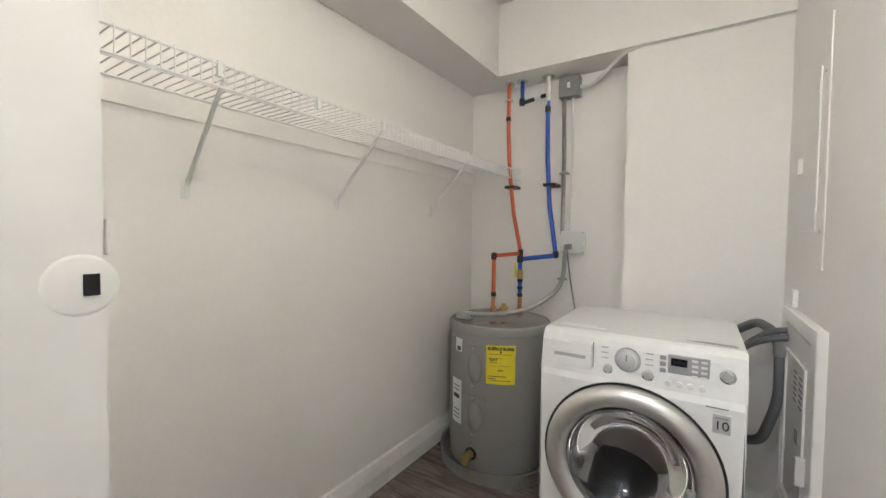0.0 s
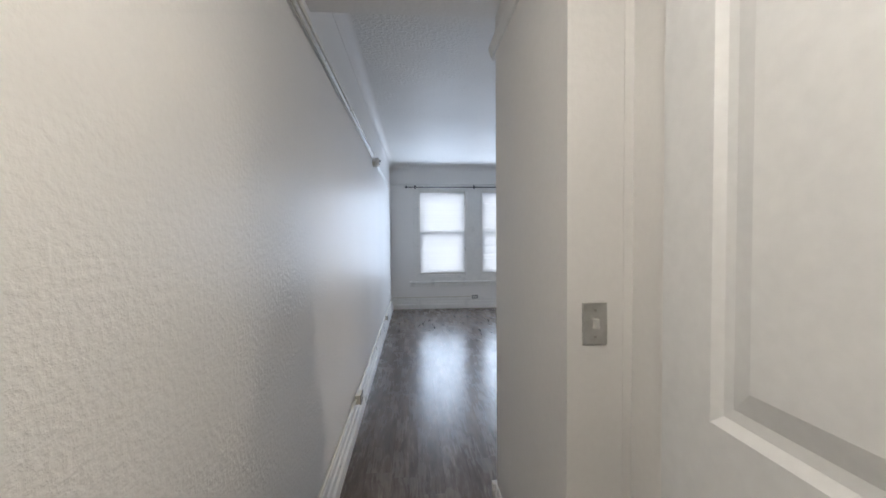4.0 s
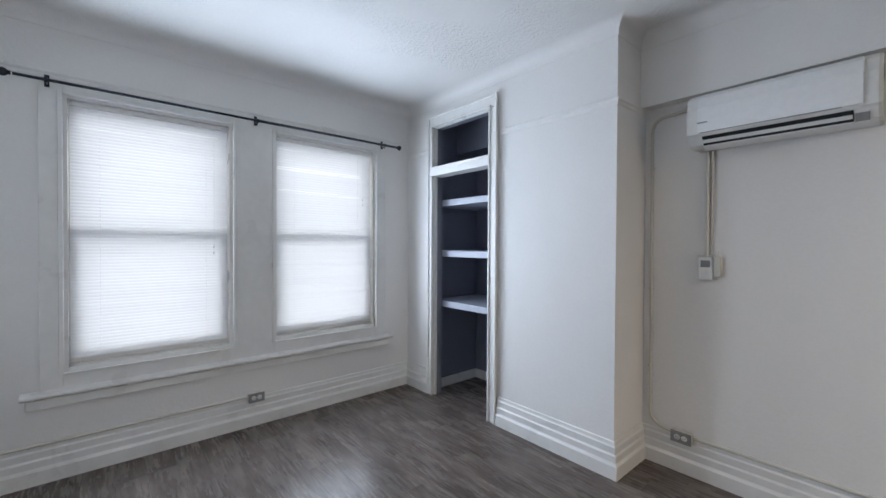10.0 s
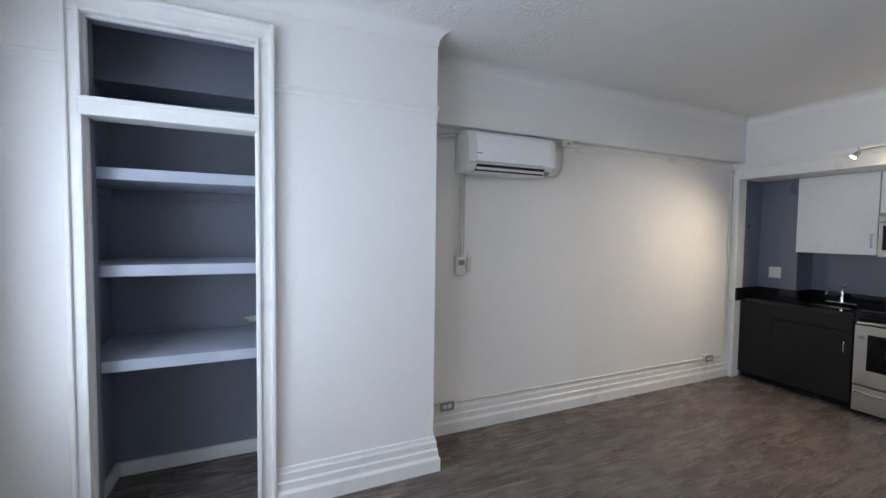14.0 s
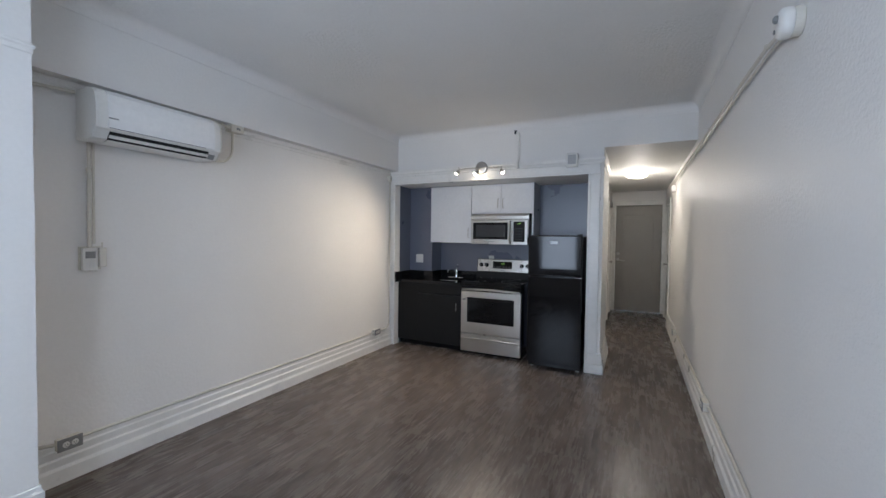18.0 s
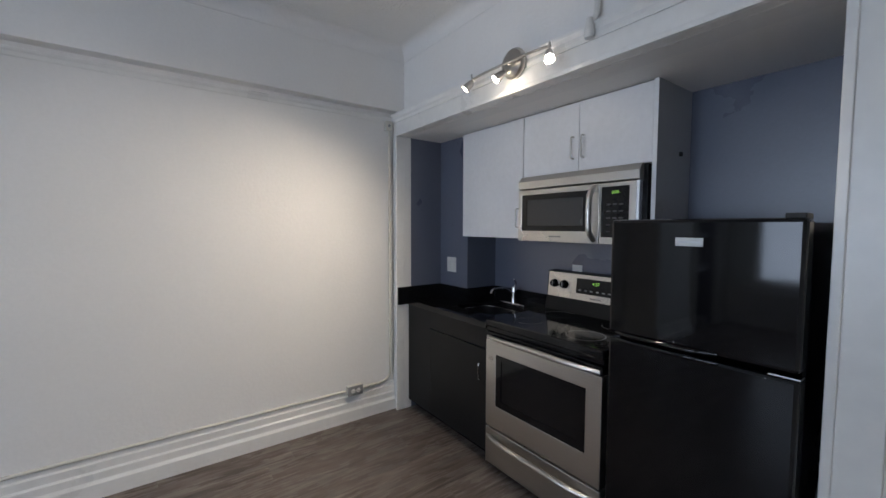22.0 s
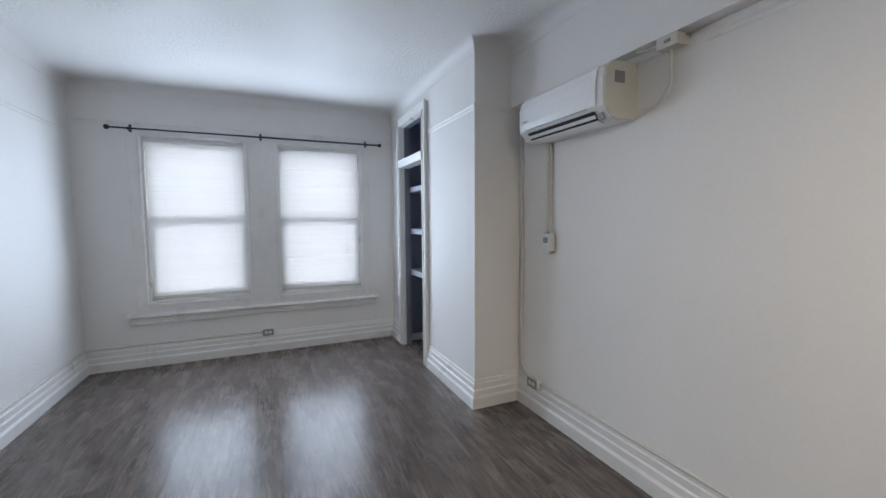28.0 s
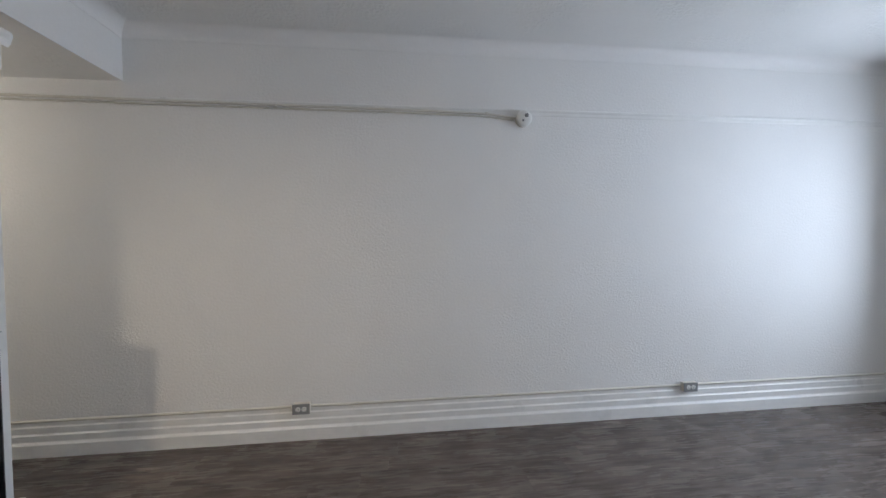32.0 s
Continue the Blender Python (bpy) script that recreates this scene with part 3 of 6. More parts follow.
part("catch", made((-6.372, -6.327, CY + 0.10, CY + 0.13, 1.02, 1.05), (-6.392, -6.372, CY + 0.10, CY + 0.11, 1.035, 1.045)), NICKEL, alc)


# ---- windows ----
def window(name, y0, y1, blind_bottom, wavy, cord):
    w = thing(name, (WX, (y0 + y1) / 2, WZ0), "white double-hung sash window behind a lowered blind", "window", kind="structure")
    part("window_frame", frame_ring("x", WX - 0.17, 0.165, (y0, y1, WZ0, WZ1), (y0 + 0.022, y1 - 0.022, WZ0 + 0.03, WZ1 - 0.02), 0.002), TRIM, w)
    part("bead", frame_ring("x", WX + 0.02, 0.014, (y0 - 0.02, y1 + 0.02, WZ0 - 0.0, WZ1 + 0.02), (y0 + 0.004, y1 - 0.004, WZ0 + 0.006, WZ1 - 0.004), 0.004), TRIM, w)
    zm = 1.47
    lower = part("lower_sash", frame_ring("x", WX - 0.115, 0.04, (y0 + 0.022, y1 - 0.022, WZ0 + 0.03, zm + 0.02), (y0 + 0.075, y1 - 0.075, WZ0 + 0.11, zm - 0.025), 0.003), TRIM, w)
    upper = part("upper_sash", frame_ring("x", WX - 0.16, 0.04, (y0 + 0.022, y1 - 0.022, zm - 0.02, WZ1 - 0.02), (y0 + 0.07, y1 - 0.07, zm + 0.025, WZ1 - 0.075), 0.003), TRIM, w)
    for sash, x, a, b in ((lower, WX - 0.097, WZ0 + 0.11, zm - 0.025), (upper, WX - 0.142, zm + 0.025, WZ1 - 0.075)):
        p = part("pane", made((x, x + 0.004, y0 + 0.07, y1 - 0.07, a - 0.003, b + 0.003)), PANE, sash)
        p.visible_shadow = False
    part("sash_lock", made((WX - 0.115, WX - 0.085, (y0 + y1) / 2 - 0.025, (y0 + y1) / 2 + 0.025, zm + 0.02, zm + 0.035), bevel=0.004), NICKEL, lower)
    bl = thing("window_blind", (WX - 0.04, (y0 + y1) / 2, WZ1 - 0.03), "white horizontal mini-blind, lowered with closed slats", "blind", "window blinds")
    a, b = y0 + 0.03, y1 - 0.03
    part("headrail", made((WX - 0.062, WX - 0.022, a, b, WZ1 - 0.052, WZ1 - 0.022), bevel=0.002), PLASTIC, bl)
    part("bottom_rail", made((WX - 0.054, WX - 0.030, a, b, blind_bottom, blind_bottom + 0.016), bevel=0.003), PLASTIC, bl)
    # one slat, curved across its width
    sm = bmesh.new()
    rows = []
    for i in range(5):
        t = (i / 4 - 0.5)
        rows.append([sm.verts.new((t * 0.027, yy, 0.0022 * (1 - 4 * t * t))) for yy in (-(b - a) / 2, (b - a) / 2)])
    for q, r in zip(rows, rows[1:]):
        sm.faces.new((q[0], q[1], r[1], r[0]))
    me = bpy.data.meshes.new("slat")
    sm.to_mesh(me)
    sm.free()
    me.materials.append(SLAT)
    for p in me.polygons:
        p.use_smooth = True
    top, low = WZ1 - 0.06, blind_bottom + 0.022
    count = int((top - low) / 0.0205)
    rnd = random.Random(wavy)
    for i in range(count + 1):
        z = low + (top - low) * i / count
        tilt = 61 + rnd.uniform(-1.5, 1.5) - (12 if rnd.random() < 0.05 else 0)
        placed("slat", me, bl, m=pose(WX - 0.042, (a + b) / 2, z, rnd.uniform(-0.12, 0.12), tilt, 0))
    for y in (a + 0.14, b - 0.14):
        part("ladder_cord", tube(bmesh.new(), [(WX - 0.028, y, low), (WX - 0.028, y, top)], 0.0009, 5), SLAT, bl)
    part("lift_cord", tube(bmesh.new(), [(WX - 0.02, b - 0.09, cord + 0.05), (WX - 0.02, b - 0.09, top + 0.02)], 0.0010, 5), PLASTIC, bl)
    for z in (cord, cord + 0.045):
        part("cord_tassel", lathe([(0.002, 0.0), (0.006, 0.003), (0.004, 0.02), (0.002, 0.024)], 8, "z", (WX - 0.02, b - 0.09, z)), PLASTIC, bl)
    return w


window("window_1", *W1, 0.680, 4, 1.32)
window("window_2", *W2, 0.672, 9, 1.75)
struct("window_casing", made((WX, WX + 0.02, W1[0] - 0.10, W1[0], WZ0 - 0.086, WZ1 + 0.045), (WX, WX + 0.02, W1[1], W2[0], WZ0 - 0.086, WZ1 + 0.045), (WX, WX + 0.02, W2[1], W2[1] + 0.10, WZ0 - 0.086, WZ1 + 0.045),
    (WX, WX + 0.02, *W1, WZ1, WZ1 + 0.045), (WX, WX + 0.02, *W2, WZ1, WZ1 + 0.045), (WX, WX + 0.02, *W1, WZ0 - 0.086, WZ0), (WX, WX + 0.02, *W2, WZ0 - 0.086, WZ0), bevel=0.003), TRIM, "white painted window casing", "trim")
struct("window_stool", sweep([((WX, 0.35), (WX, 2.84), (1, 0), 0, 0)], [(0, 0.488), (0.030, 0.491), (0.052, 0.499), (0.058, 0.509), (0.055, 0.521), (0.02, 0.535), (0, 0.535)]), TRIM, "white rounded window sill running under both windows", "window sill")
struct("window_apron", made((WX, WX + 0.030, 0.37, 2.825, 0.432, 0.489), bevel=0.006), TRIM, "white apron board under the window sill", "trim")

# distance behind the blinds
bd = glow("overcast_distance", (0.95, 0.965, 1.0), 3.3)
struct("backdrop", made((-60.1, -60.0, -90, 90, -30, 70)), bd, "pale bright overcast distance", "backdrop")

# ---- living room things ----
rod = thing("curtain_rod", (WX + 0.08, 1.6, 2.31), "dark metal curtain rod with ball finials above the windows", "curtain rod")
part("rod", tube(bmesh.new(), [(WX + 0.085, 0.34, 2.325), (WX + 0.085, 2.84, 2.325)], 0.0085, 10), IRON, rod, smooth=True)
part("inner_rod", tube(bmesh.new(), [(WX + 0.085, 1.6, 2.325), (WX + 0.085, 2.845, 2.325)], 0.0105, 10), IRON, rod, smooth=True)
for y, s in ((0.335, -1), (2.85, 1)):
    part("finial", lathe([(0.009, 0), (0.013, 0.004 * s), (0.010, 0.010 * s), (0.020, 0.020 * s), (0.024, 0.032 * s), (0.020, 0.044 * s), (0.008, 0.052 * s), (0.0, 0.054 * s)], 16, "y", (WX + 0.085, y, 2.325)), IRON, rod, smooth=True)
for y in (0.47, 1.6, 2.72):
    br = part("bracket", pipe([(WX + 0.002, y, 2.33), (WX + 0.085, y, 2.30), (WX + 0.085, y, 2.314)], 0.005, 8), IRON, rod)
    part("wall_plate", made((WX + 0.026, WX + 0.03, y - 0.011, y + 0.011, 2.30, 2.37), bevel=0.001), IRON, br)
    part("cup", lathe([(0.0125, -0.008), (0.0145, -0.008), (0.0145, 0.008), (0.0125, 0.008)], 14, "y", (WX + 0.085, y, 2.325), cap=False), IRON, br)


def outlet(x, y, z, nx, ny, label, plate=GREYPL):
    """A surface-mounted double socket on a wall whose normal is (nx, ny)."""
    turn = math.degrees(math.atan2(nx, -ny))
    e = thing("wall_socket", (x, y, z), label, "socket", "wall sockets")
    m = pose(x, y, z, 0, 0, turn)
    box_p = part("box", made((-0.055, 0.055, -0.042, 0.0, -0.033, 0.033), bevel=0.004), PLASTIC2, e)
    cov = part("cover_plate", made((-0.057, 0.057, -0.046, -0.041, -0.035, 0.035), bevel=0.0015), plate, e)
    kids = [box_p, cov]
    for dx in (-0.02, 0.02):
        f = part("receptacle", disc((dx, -0.0495, 0), "y", 0.0165, 0.004, 16, 0.001), PLASTIC, e)
        s = part("slot", made((dx - 0.007, dx - 0.005, -0.0503, -0.0495, -0.006, 0.006), (dx + 0.005, dx + 0.007, -0.0503, -0.0495, -0.005, 0.005), (dx - 0.002, dx + 0.002, -0.0503, -0.0495, -0.013, -0.009)), INK, f)
        kids.append(f)
    kids.append(part("screw", disc((0, -0.0475, 0), "y", 0.003, 0.002, 8), NICKEL, e))
    for k in kids:
        k.matrix_parent_inverse = e.matrix_basis.inverted()
        k.matrix_basis = m
    return e


outlet(-5.06, AY - 0.012, 0.225, 0, -1, "surface-mounted double socket with a grey cover above the baseboard")
outlet(-2.06, AY - 0.012, 0.235, 0, -1, "surface-mounted double socket with a grey cover near the kitchen")
outlet(-5.60, 0.012, 0.222, 0, 1, "surface-mounted double socket on the long wall")
outlet(-2.73, 0.012, 0.225, 0, 1, "surface-mounted double socket on the long wall")
outlet(-0.17, 0.012, 0.222, 0, 1, "surface-mounted double socket on the hall wall")
outlet(WX + 0.012, 1.60, 0.222, 1, 0, "surface-mounted double socket below the windows")


def raceway(name, pts, r, label, bend=0.05, clips=()):
    e = thing(name, pts[0], label, "cable")
    part("conduit", pipe(pts, r, 10, bend), PLASTIC2, e, smooth=True)
    for c in clips:
        part("clip", disc(Vector(c) - Vector((0, 0, 0.008)), "z", r * 1.45, 0.016, 10), PLASTIC2, e)
    return e


raceway("cable_raceway", [(-1.75, AY - 0.012, 2.17), (-1.75, AY - 0.012, 0.232), (-2.0, AY - 0.025, 0.232)], 0.010, "cream surface conduit down the wall to a socket", 0.09, [(-1.75, AY - 0.012, z) for z in (1.9, 1.3, 0.7)])
raceway("cable_raceway", [(-2.12, AY - 0.022, 0.232), (-2.25, AY - 0.014, 0.227), (-4.85, AY - 0.014, 0.227), (-5.0, AY - 0.022, 0.23)], 0.0095, "cream cable raceway along the baseboard top", 0.04)
raceway("cable_raceway", [(-5.12, AY - 0.022, 0.23), (-5.255, AY - 0.014, 0.26), (-5.262, AY - 0.014, 2.215), (-5.01, AY - 0.03, 2.228)], 0.010, "cream surface conduit from a socket up to the air conditioner", 0.09, [(-5.258, AY - 0.014, z) for z in (0.62, 1.12, 1.9)])
raceway("cable_raceway", [(-2.66, 0.022, 0.232), (-2.56, 0.014, 0.227), (-0.35, 0.014, 0.225), (-0.23, 0.022, 0.228)], 0.009, "cream cable raceway along the long wall's baseboard", 0.04)
raceway("cable_raceway", [(-2.79, 0.022, 0.232), (-2.89, 0.014, 0.227), (-5.40, 0.014, 0.225), (-5.54, 0.022, 0.228)], 0.009, "cream cable raceway along the long wall's baseboard", 0.04)
raceway("cable_raceway", [(-5.66, 0.022, 0.23), (-5.76, 0.014, 0.226), (-7.43, 0.014, 0.224), (-7.435, 0.10, 0.224), (-7.435, 1.45, 0.226), (-7.425, 1.54, 0.23)], 0.009, "cream cable raceway round the corner below the windows", 0.04)
raceway("cable_raceway", [(1.3, 0.034, 2.286), (-3.6, 0.034, 2.252), (-4.02, 0.034, 2.244), (-4.16, 0.03, 2.23), (-4.23, 0.03, 2.221)], 0.008, "cream cables along the picture rail to the detector", 0.05, [(-4.02, 0.034, 2.246), (-2.6, 0.034, 2.254)])
raceway("cable_raceway", [(1.3, 0.018, 2.262), (-3.5, 0.018, 2.238), (-4.02, 0.018, 2.230), (-4.22, 0.02, 2.209)], 0.006, "thin cream cable under the picture rail", 0.05)

det = thing("alarm_strobe", (-4.29, 0.0, 2.215), "round white plastic alarm detector on the wall", "detector")
part("back_box", disc((-4.29, 0.0, 2.215), "y", 0.052, 0.03, 24, 0.003), PLASTIC2, det)
part("body", lathe([(0.052, 0.03), (0.054, 0.034), (0.054, 0.056), (0.047, 0.066), (0.030, 0.072), (0.0, 0.073)], 28, "y", (-4.29, 0.0, 2.215)), PLASTIC, det, smooth=True)
part("lens", lathe([(0.014, 0.07), (0.014, 0.08), (0.008, 0.085), (0.0, 0.086)], 14, "y", (-4.30, 0.0, 2.23)), GREYPL, det)
part("test_button", disc((-4.275, 0.068, 2.195), "y", 0.008, 0.008, 12), GREYPL, det)

jb = thing("junction_box", (-1.76, AY, 2.19), "small cream junction box at the wall corner", "junction box")
part("box", made((-1.79, -1.735, AY - 0.035, AY, 2.155, 2.225), bevel=0.003), PLASTIC2, jb)
part("knockout", disc((-1.762, AY - 0.038, 2.19), "y", 0.010, 0.004, 12), GREYPL, jb)

# air conditioner: one cross-section swept along the wall
ac = thing("air_conditioner", (-4.6, AY, 1.95), "white wall-mounted split air conditioner with a dark louvre slot", "air conditioner")
X0, X1 = -4.983, -4.262
prof = [(0.0, 1.962), (0.115, 1.957), (0.150, 1.967), (0.178, 2.010), (0.192, 2.020), (0.196, 2.06), (0.194, 2.16), (0.182, 2.215), (0.155, 2.243), (0.11, 2.252), (0.0, 2.252)]
part("body", extruded(prof, X0, X1, lambda d, z, s: (s, AY - d * 1.16, z)), PLASTIC, ac)
front = [(0.193, 2.024), (0.199, 2.027), (0.203, 2.062), (0.201, 2.16), (0.189, 2.216), (0.166, 2.241), (0.160, 2.236), (0.183, 2.212), (0.193, 2.16), (0.196, 2.06)]
part("front_panel", extruded(front, X0 + 0.045, X1 - 0.045, lambda d, z, s: (s, AY - d * 1.16, z)), ENAMEL, ac)
for a, b, mat in ((X0 - 0.012, X0 + 0.0005, PLASTIC), (X1 - 0.0005, X1 + 0.012, PLASTIC2)):
    part("end_cap", extruded([(d * 0.99, 2.11 + (z - 2.11) * 0.985) for d, z in prof], a, b, lambda d, z, s: (s, AY - d * 1.16, z)), mat, ac, "cream end cap" if mat is PLASTIC2 else "")
slot = [(0.117, 1.9475), (0.151, 1.959), (0.1795, 2.0075), (0.176, 2.0095), (0.149, 1.965), (0.117, 1.953)]
part("louvre_slot", extruded(slot, X0 + 0.06, X1 - 0.075, lambda d, z, s: (s, AY - d * 1.16, z)), DARKHOLE, ac, "dark louvre slot")
part("louvre_flap", extruded([(0.112, 1.9445), (0.152, 1.957), (0.155, 1.962), (0.150, 1.960), (0.112, 1.950)], X0 + 0.058, X1 - 0.073, lambda d, z, s: (s, AY - d * 1.16, z)), PLASTIC, ac)
part("louvre_blade", extruded([(0.162, 1.9735), (0.172, 1.989), (0.170, 1.991), (0.160, 1.9755)], X0 + 0.062, X1 - 0.078, lambda d, z, s: (s, AY - d * 1.16 - 0.002, z - 0.001)), PLASTIC, ac)
# grey strip drawn as the shadow line below the front panel
part("panel_shadow_line", extruded([(0.1965, 2.0225), (0.1985, 2.0225), (0.1985, 2.0265), (0.1965, 2.0265)], X0 + 0.05, X1 - 0.11, lambda d, z, s: (s, AY - d * 1.16, z)), GREYPL, ac)
part("display_strip", extruded([(0.154, 1.960), (0.172, 1.992), (0.170, 1.994), (0.152, 1.962)], X1 - 0.07, X1 - 0.025, lambda d, z, s: (s, AY - d * 1.16, z)), GREYPL, ac, "grey display strip")
part("maker_mark", made((-4.94, -4.89, AY - 0.2365, AY - 0.234, 2.075, 2.082)), GREYPL, ac)
part("rating_label", made((X1 + 0.0125, X1 + 0.014, AY - 0.16, AY - 0.09, 2.14, 2.20)), GREYPL, ac, "grey rating label")
abx = thing("junction_box", (-4.02, AY, 2.29), "small cream junction box beside the air conditioner", "junction box")
part("box", made((-4.075, -3.965, AY - 0.088, AY - 0.03, 2.232, 2.288), bevel=0.004), PLASTIC2, abx)
part("switch", made((-4.03, -4.0, AY - 0.093, AY - 0.087, 2.252, 2.268), bevel=0.001), GREYPL, abx)
part("mounting_back", made((-4.07, -3.97, AY - 0.03, AY, 2.24, 2.28)), PLASTIC2, abx)
fl = thing("flexible_conduit", (-4.05, AY, 2.2), "cream flexible cable looping from the junction box to the air conditioner", "cable")
part("cable", pipe([(-4.03, AY - 0.04, 2.24), (-4.03, AY - 0.035, 2.06), (-4.10, AY - 0.04, 1.99), (-4.175, AY - 0.045, 1.985)], 0.009, 10, 0.10), PLASTIC2, fl, smooth=True)
raceway("cable_raceway", [(-4.17, AY - 0.10, 2.262), (-4.075, AY - 0.06, 2.262)], 0.007, "short cream cable to the air conditioner", 0.0)
raceway("cable_raceway", [(-4.944, AY - 0.018, 1.96), (-4.944, AY - 0.014, 1.34)], 0.0095, "cream raceway down from the air conditioner", 0.0, [(-4.944, AY - 0.014, 1.80)])
raceway("cable_raceway", [(-4.921, AY - 0.012, 1.96), (-4.921, AY - 0.010, 1.36)], 0.007, "thin cream cable beside the raceway", 0.0)
th = thing("thermostat", (-4.940, AY, 1.27), "white wall remote with a small display in its holder", "thermostat")
part("back_plate", made((-4.995, -4.885, AY - 0.010, AY, 1.205, 1.345), bevel=0.003), PLASTIC2, th)
part("holder", made((-4.905, -4.870, AY - 0.042, AY - 0.009, 1.222, 1.338), bevel=0.004), PLASTIC2, th)
bd2 = part("remote", made((-4.985, -4.910, AY - 0.034, AY - 0.009, 1.20, 1.335), bevel=0.006), PLASTIC, th)
part("display", made((-4.972, -4.923, AY - 0.0355, AY - 0.033, 1.275, 1.315)), GREYPL, bd2, "grey display")
for i in range(3):
    part("button", made((-4.970 + i * 0.017, -4.958 + i * 0.017, AY - 0.036, AY - 0.0335, 1.222, 1.248), bevel=0.001), PAPER, bd2)
part("hook", pipe([(-4.885, AY - 0.01, 1.33), (-4.885, AY - 0.022, 1.345), (-4.885, AY - 0.022, 1.37)], 0.004, 6), PLASTIC2, th)

# wall devices over the kitchen niche
trk = thing("spot_bar", (KX, 2.18, 2.25), "brushed nickel spotlight bar with three lit heads", "spotlight")
part("canopy", lathe([(0.075, 0), (0.075, -0.012), (0.066, -0.024), (0.03, -0.032), (0.0, -0.033)], 32, "x", (KX - 0.07, 2.165, 2.250)), NICKEL, trk, smooth=True)
part("stem", tube(bmesh.new(), [(KX - 0.09, 2.165, 2.250), (KX - 0.125, 2.165, 2.240)], 0.009, 10), NICKEL, trk)
part("bar", pipe([(KX - 0.122, 2.43, 2.238), (KX - 0.122, 2.34, 2.246), (KX - 0.122, 2.0, 2.242), (KX - 0.122, 1.90, 2.232)], 0.006, 8, 0.05), NICKEL, trk, smooth=True)
for (eye, aim, watts, cone), at in zip(SPOTS, ((KX - 0.124, 2.435, 2.222), (KX - 0.124, 2.195, 2.200), (KX - 0.124, 1.905, 2.205))):
    d = (Vector(aim) - Vector(eye)).normalized()
    a = Vector(at)
    a2 = a + d * 0.058
    hd = part("spot_head", tube(bmesh.new(), [a - d * 0.012, a, a + d * 0.012, a + d * 0.05], [0.010, 0.017, 0.019, 0.024], 16, close=False), NICKEL, trk, smooth=True)
    part("swivel", tube(bmesh.new(), [a - d * 0.004, (a.x, a.y, a.z + 0.045)], 0.005, 8), NICKEL, hd)
    part("bulb", tube(bmesh.new(), [a + d * 0.036, a + d * 0.044], 0.019, 16), BULB, hd, "lit bulb")
sir = thing("wall_speaker", (KX, 1.14, 2.28), "white square alarm speaker over the kitchen niche", "speaker")
part("mounting_block", made((KX - 0.076, KX, 1.085, 1.190, 2.290, 2.330), bevel=0.004), PLASTIC, sir)
part("housing", made((KX - 0.116, KX - 0.075, 1.078, 1.200, 2.186, 2.335), bevel=0.012), PLASTIC, sir)
gr = part("grille", made((KX - 0.120, KX - 0.115, 1.098, 1.180, 2.216, 2.316), bevel=0.0025), MIDGREY, sir, "grey grille")
for i in range(8):
    part("slit", made((KX - 0.1212, KX - 0.1198, 1.105, 1.173, 2.225 + i * 0.0115, 2.2278 + i * 0.0115)), PANELGREY, gr)
spk = thing("sprinkler_pipe", (KX, 1.78, 2.25), "thin white riser with a small dark nozzle", "pipe")
part("riser", pipe([(KX - 0.070, 1.735, 2.270), (KX - 0.032, 1.735, 2.325), (KX - 0.028, 1.733, 2.605)], 0.0125, 12, 0.03), PLASTIC, spk, smooth=True)
part("foot_fitting", lathe([(0.0, -0.002), (0.018, 0.0), (0.0225, 0.010), (0.021, 0.034), (0.0155, 0.058), (0.0135, 0.080)], 18, "z", (KX - 0.082, 1.735, 2.214)), PLASTIC, spk, smooth=True)
part("clamp", disc((KX - 0.028, 1.733, 2.47), "z", 0.0165, 0.014, 14, 0.002), PLASTIC, spk)
part("elbow", pipe([(KX - 0.028, 1.733, 2.598), (KX - 0.028, 1.733, 2.622), (KX - 0.028, 1.768, 2.630)], 0.0105, 10, 0.012), PLASTIC, spk, smooth=True)
nz = part("nozzle", lathe([(0.009, -0.014), (0.014, -0.008), (0.012, 0.010), (0.008, 0.016), (0.0, 0.017)], 12, "z", (KX - 0.030, 1.776, 2.632)), IRON, spk, "dark nozzle")
part("deflector", disc((KX - 0.030, 1.776, 2.652), "z", 0.019, 0.003, 12), IRON, nz)
part("nozzle_arm", pipe([(KX - 0.030, 1.762, 2.640), (KX - 0.030, 1.776, 2.652), (KX - 0.030, 1.790, 2.640)], 0.0028, 6, 0.006), IRON, nz)

# ---- kitchen ----
def bar_handle(name, a, b, out, r, mat, parent):
    """A bent bar from a to b that stands off by out."""
    a, b, o = Vector(a), Vector(b), Vector(out)
    return part(name, pipe([a, a + o, b + o, b], r, 8, o.length * 0.6), mat, parent, smooth=True)


cab = thing("base_cabinet", (-1.3, 2.9, 0), "dark brown-black base cabinet with one door under a sink", "cabinet")
part("body", made((-1.60, -1.03, 2.46, 3.40, 0.075, 0.83)), DARKCAB, cab)
part("toe_kick", made((-1.55, -1.05, 2.46, 3.40, 0.0, 0.075)), BLACK, cab)
part("filler_panel", made((-1.622, -1.601, 3.0704, 3.40, 0.07, 0.832), bevel=0.0003), DARKCAB, cab)
part("drawer_front", made((-1.622, -1.601, 2.465, 3.07, 0.70, 0.832), bevel=0.0015), DARKCAB, cab)
dr = part("door", made((-1.622, -1.601, 2.465, 3.07, 0.07, 0.694), bevel=0.0015), DARKCAB, cab)
bar_handle("handle", (-1.622, 2.51, 0.505), (-1.622, 2.51, 0.605), (-0.028, 0, 0), 0.0045, CHROME, dr)

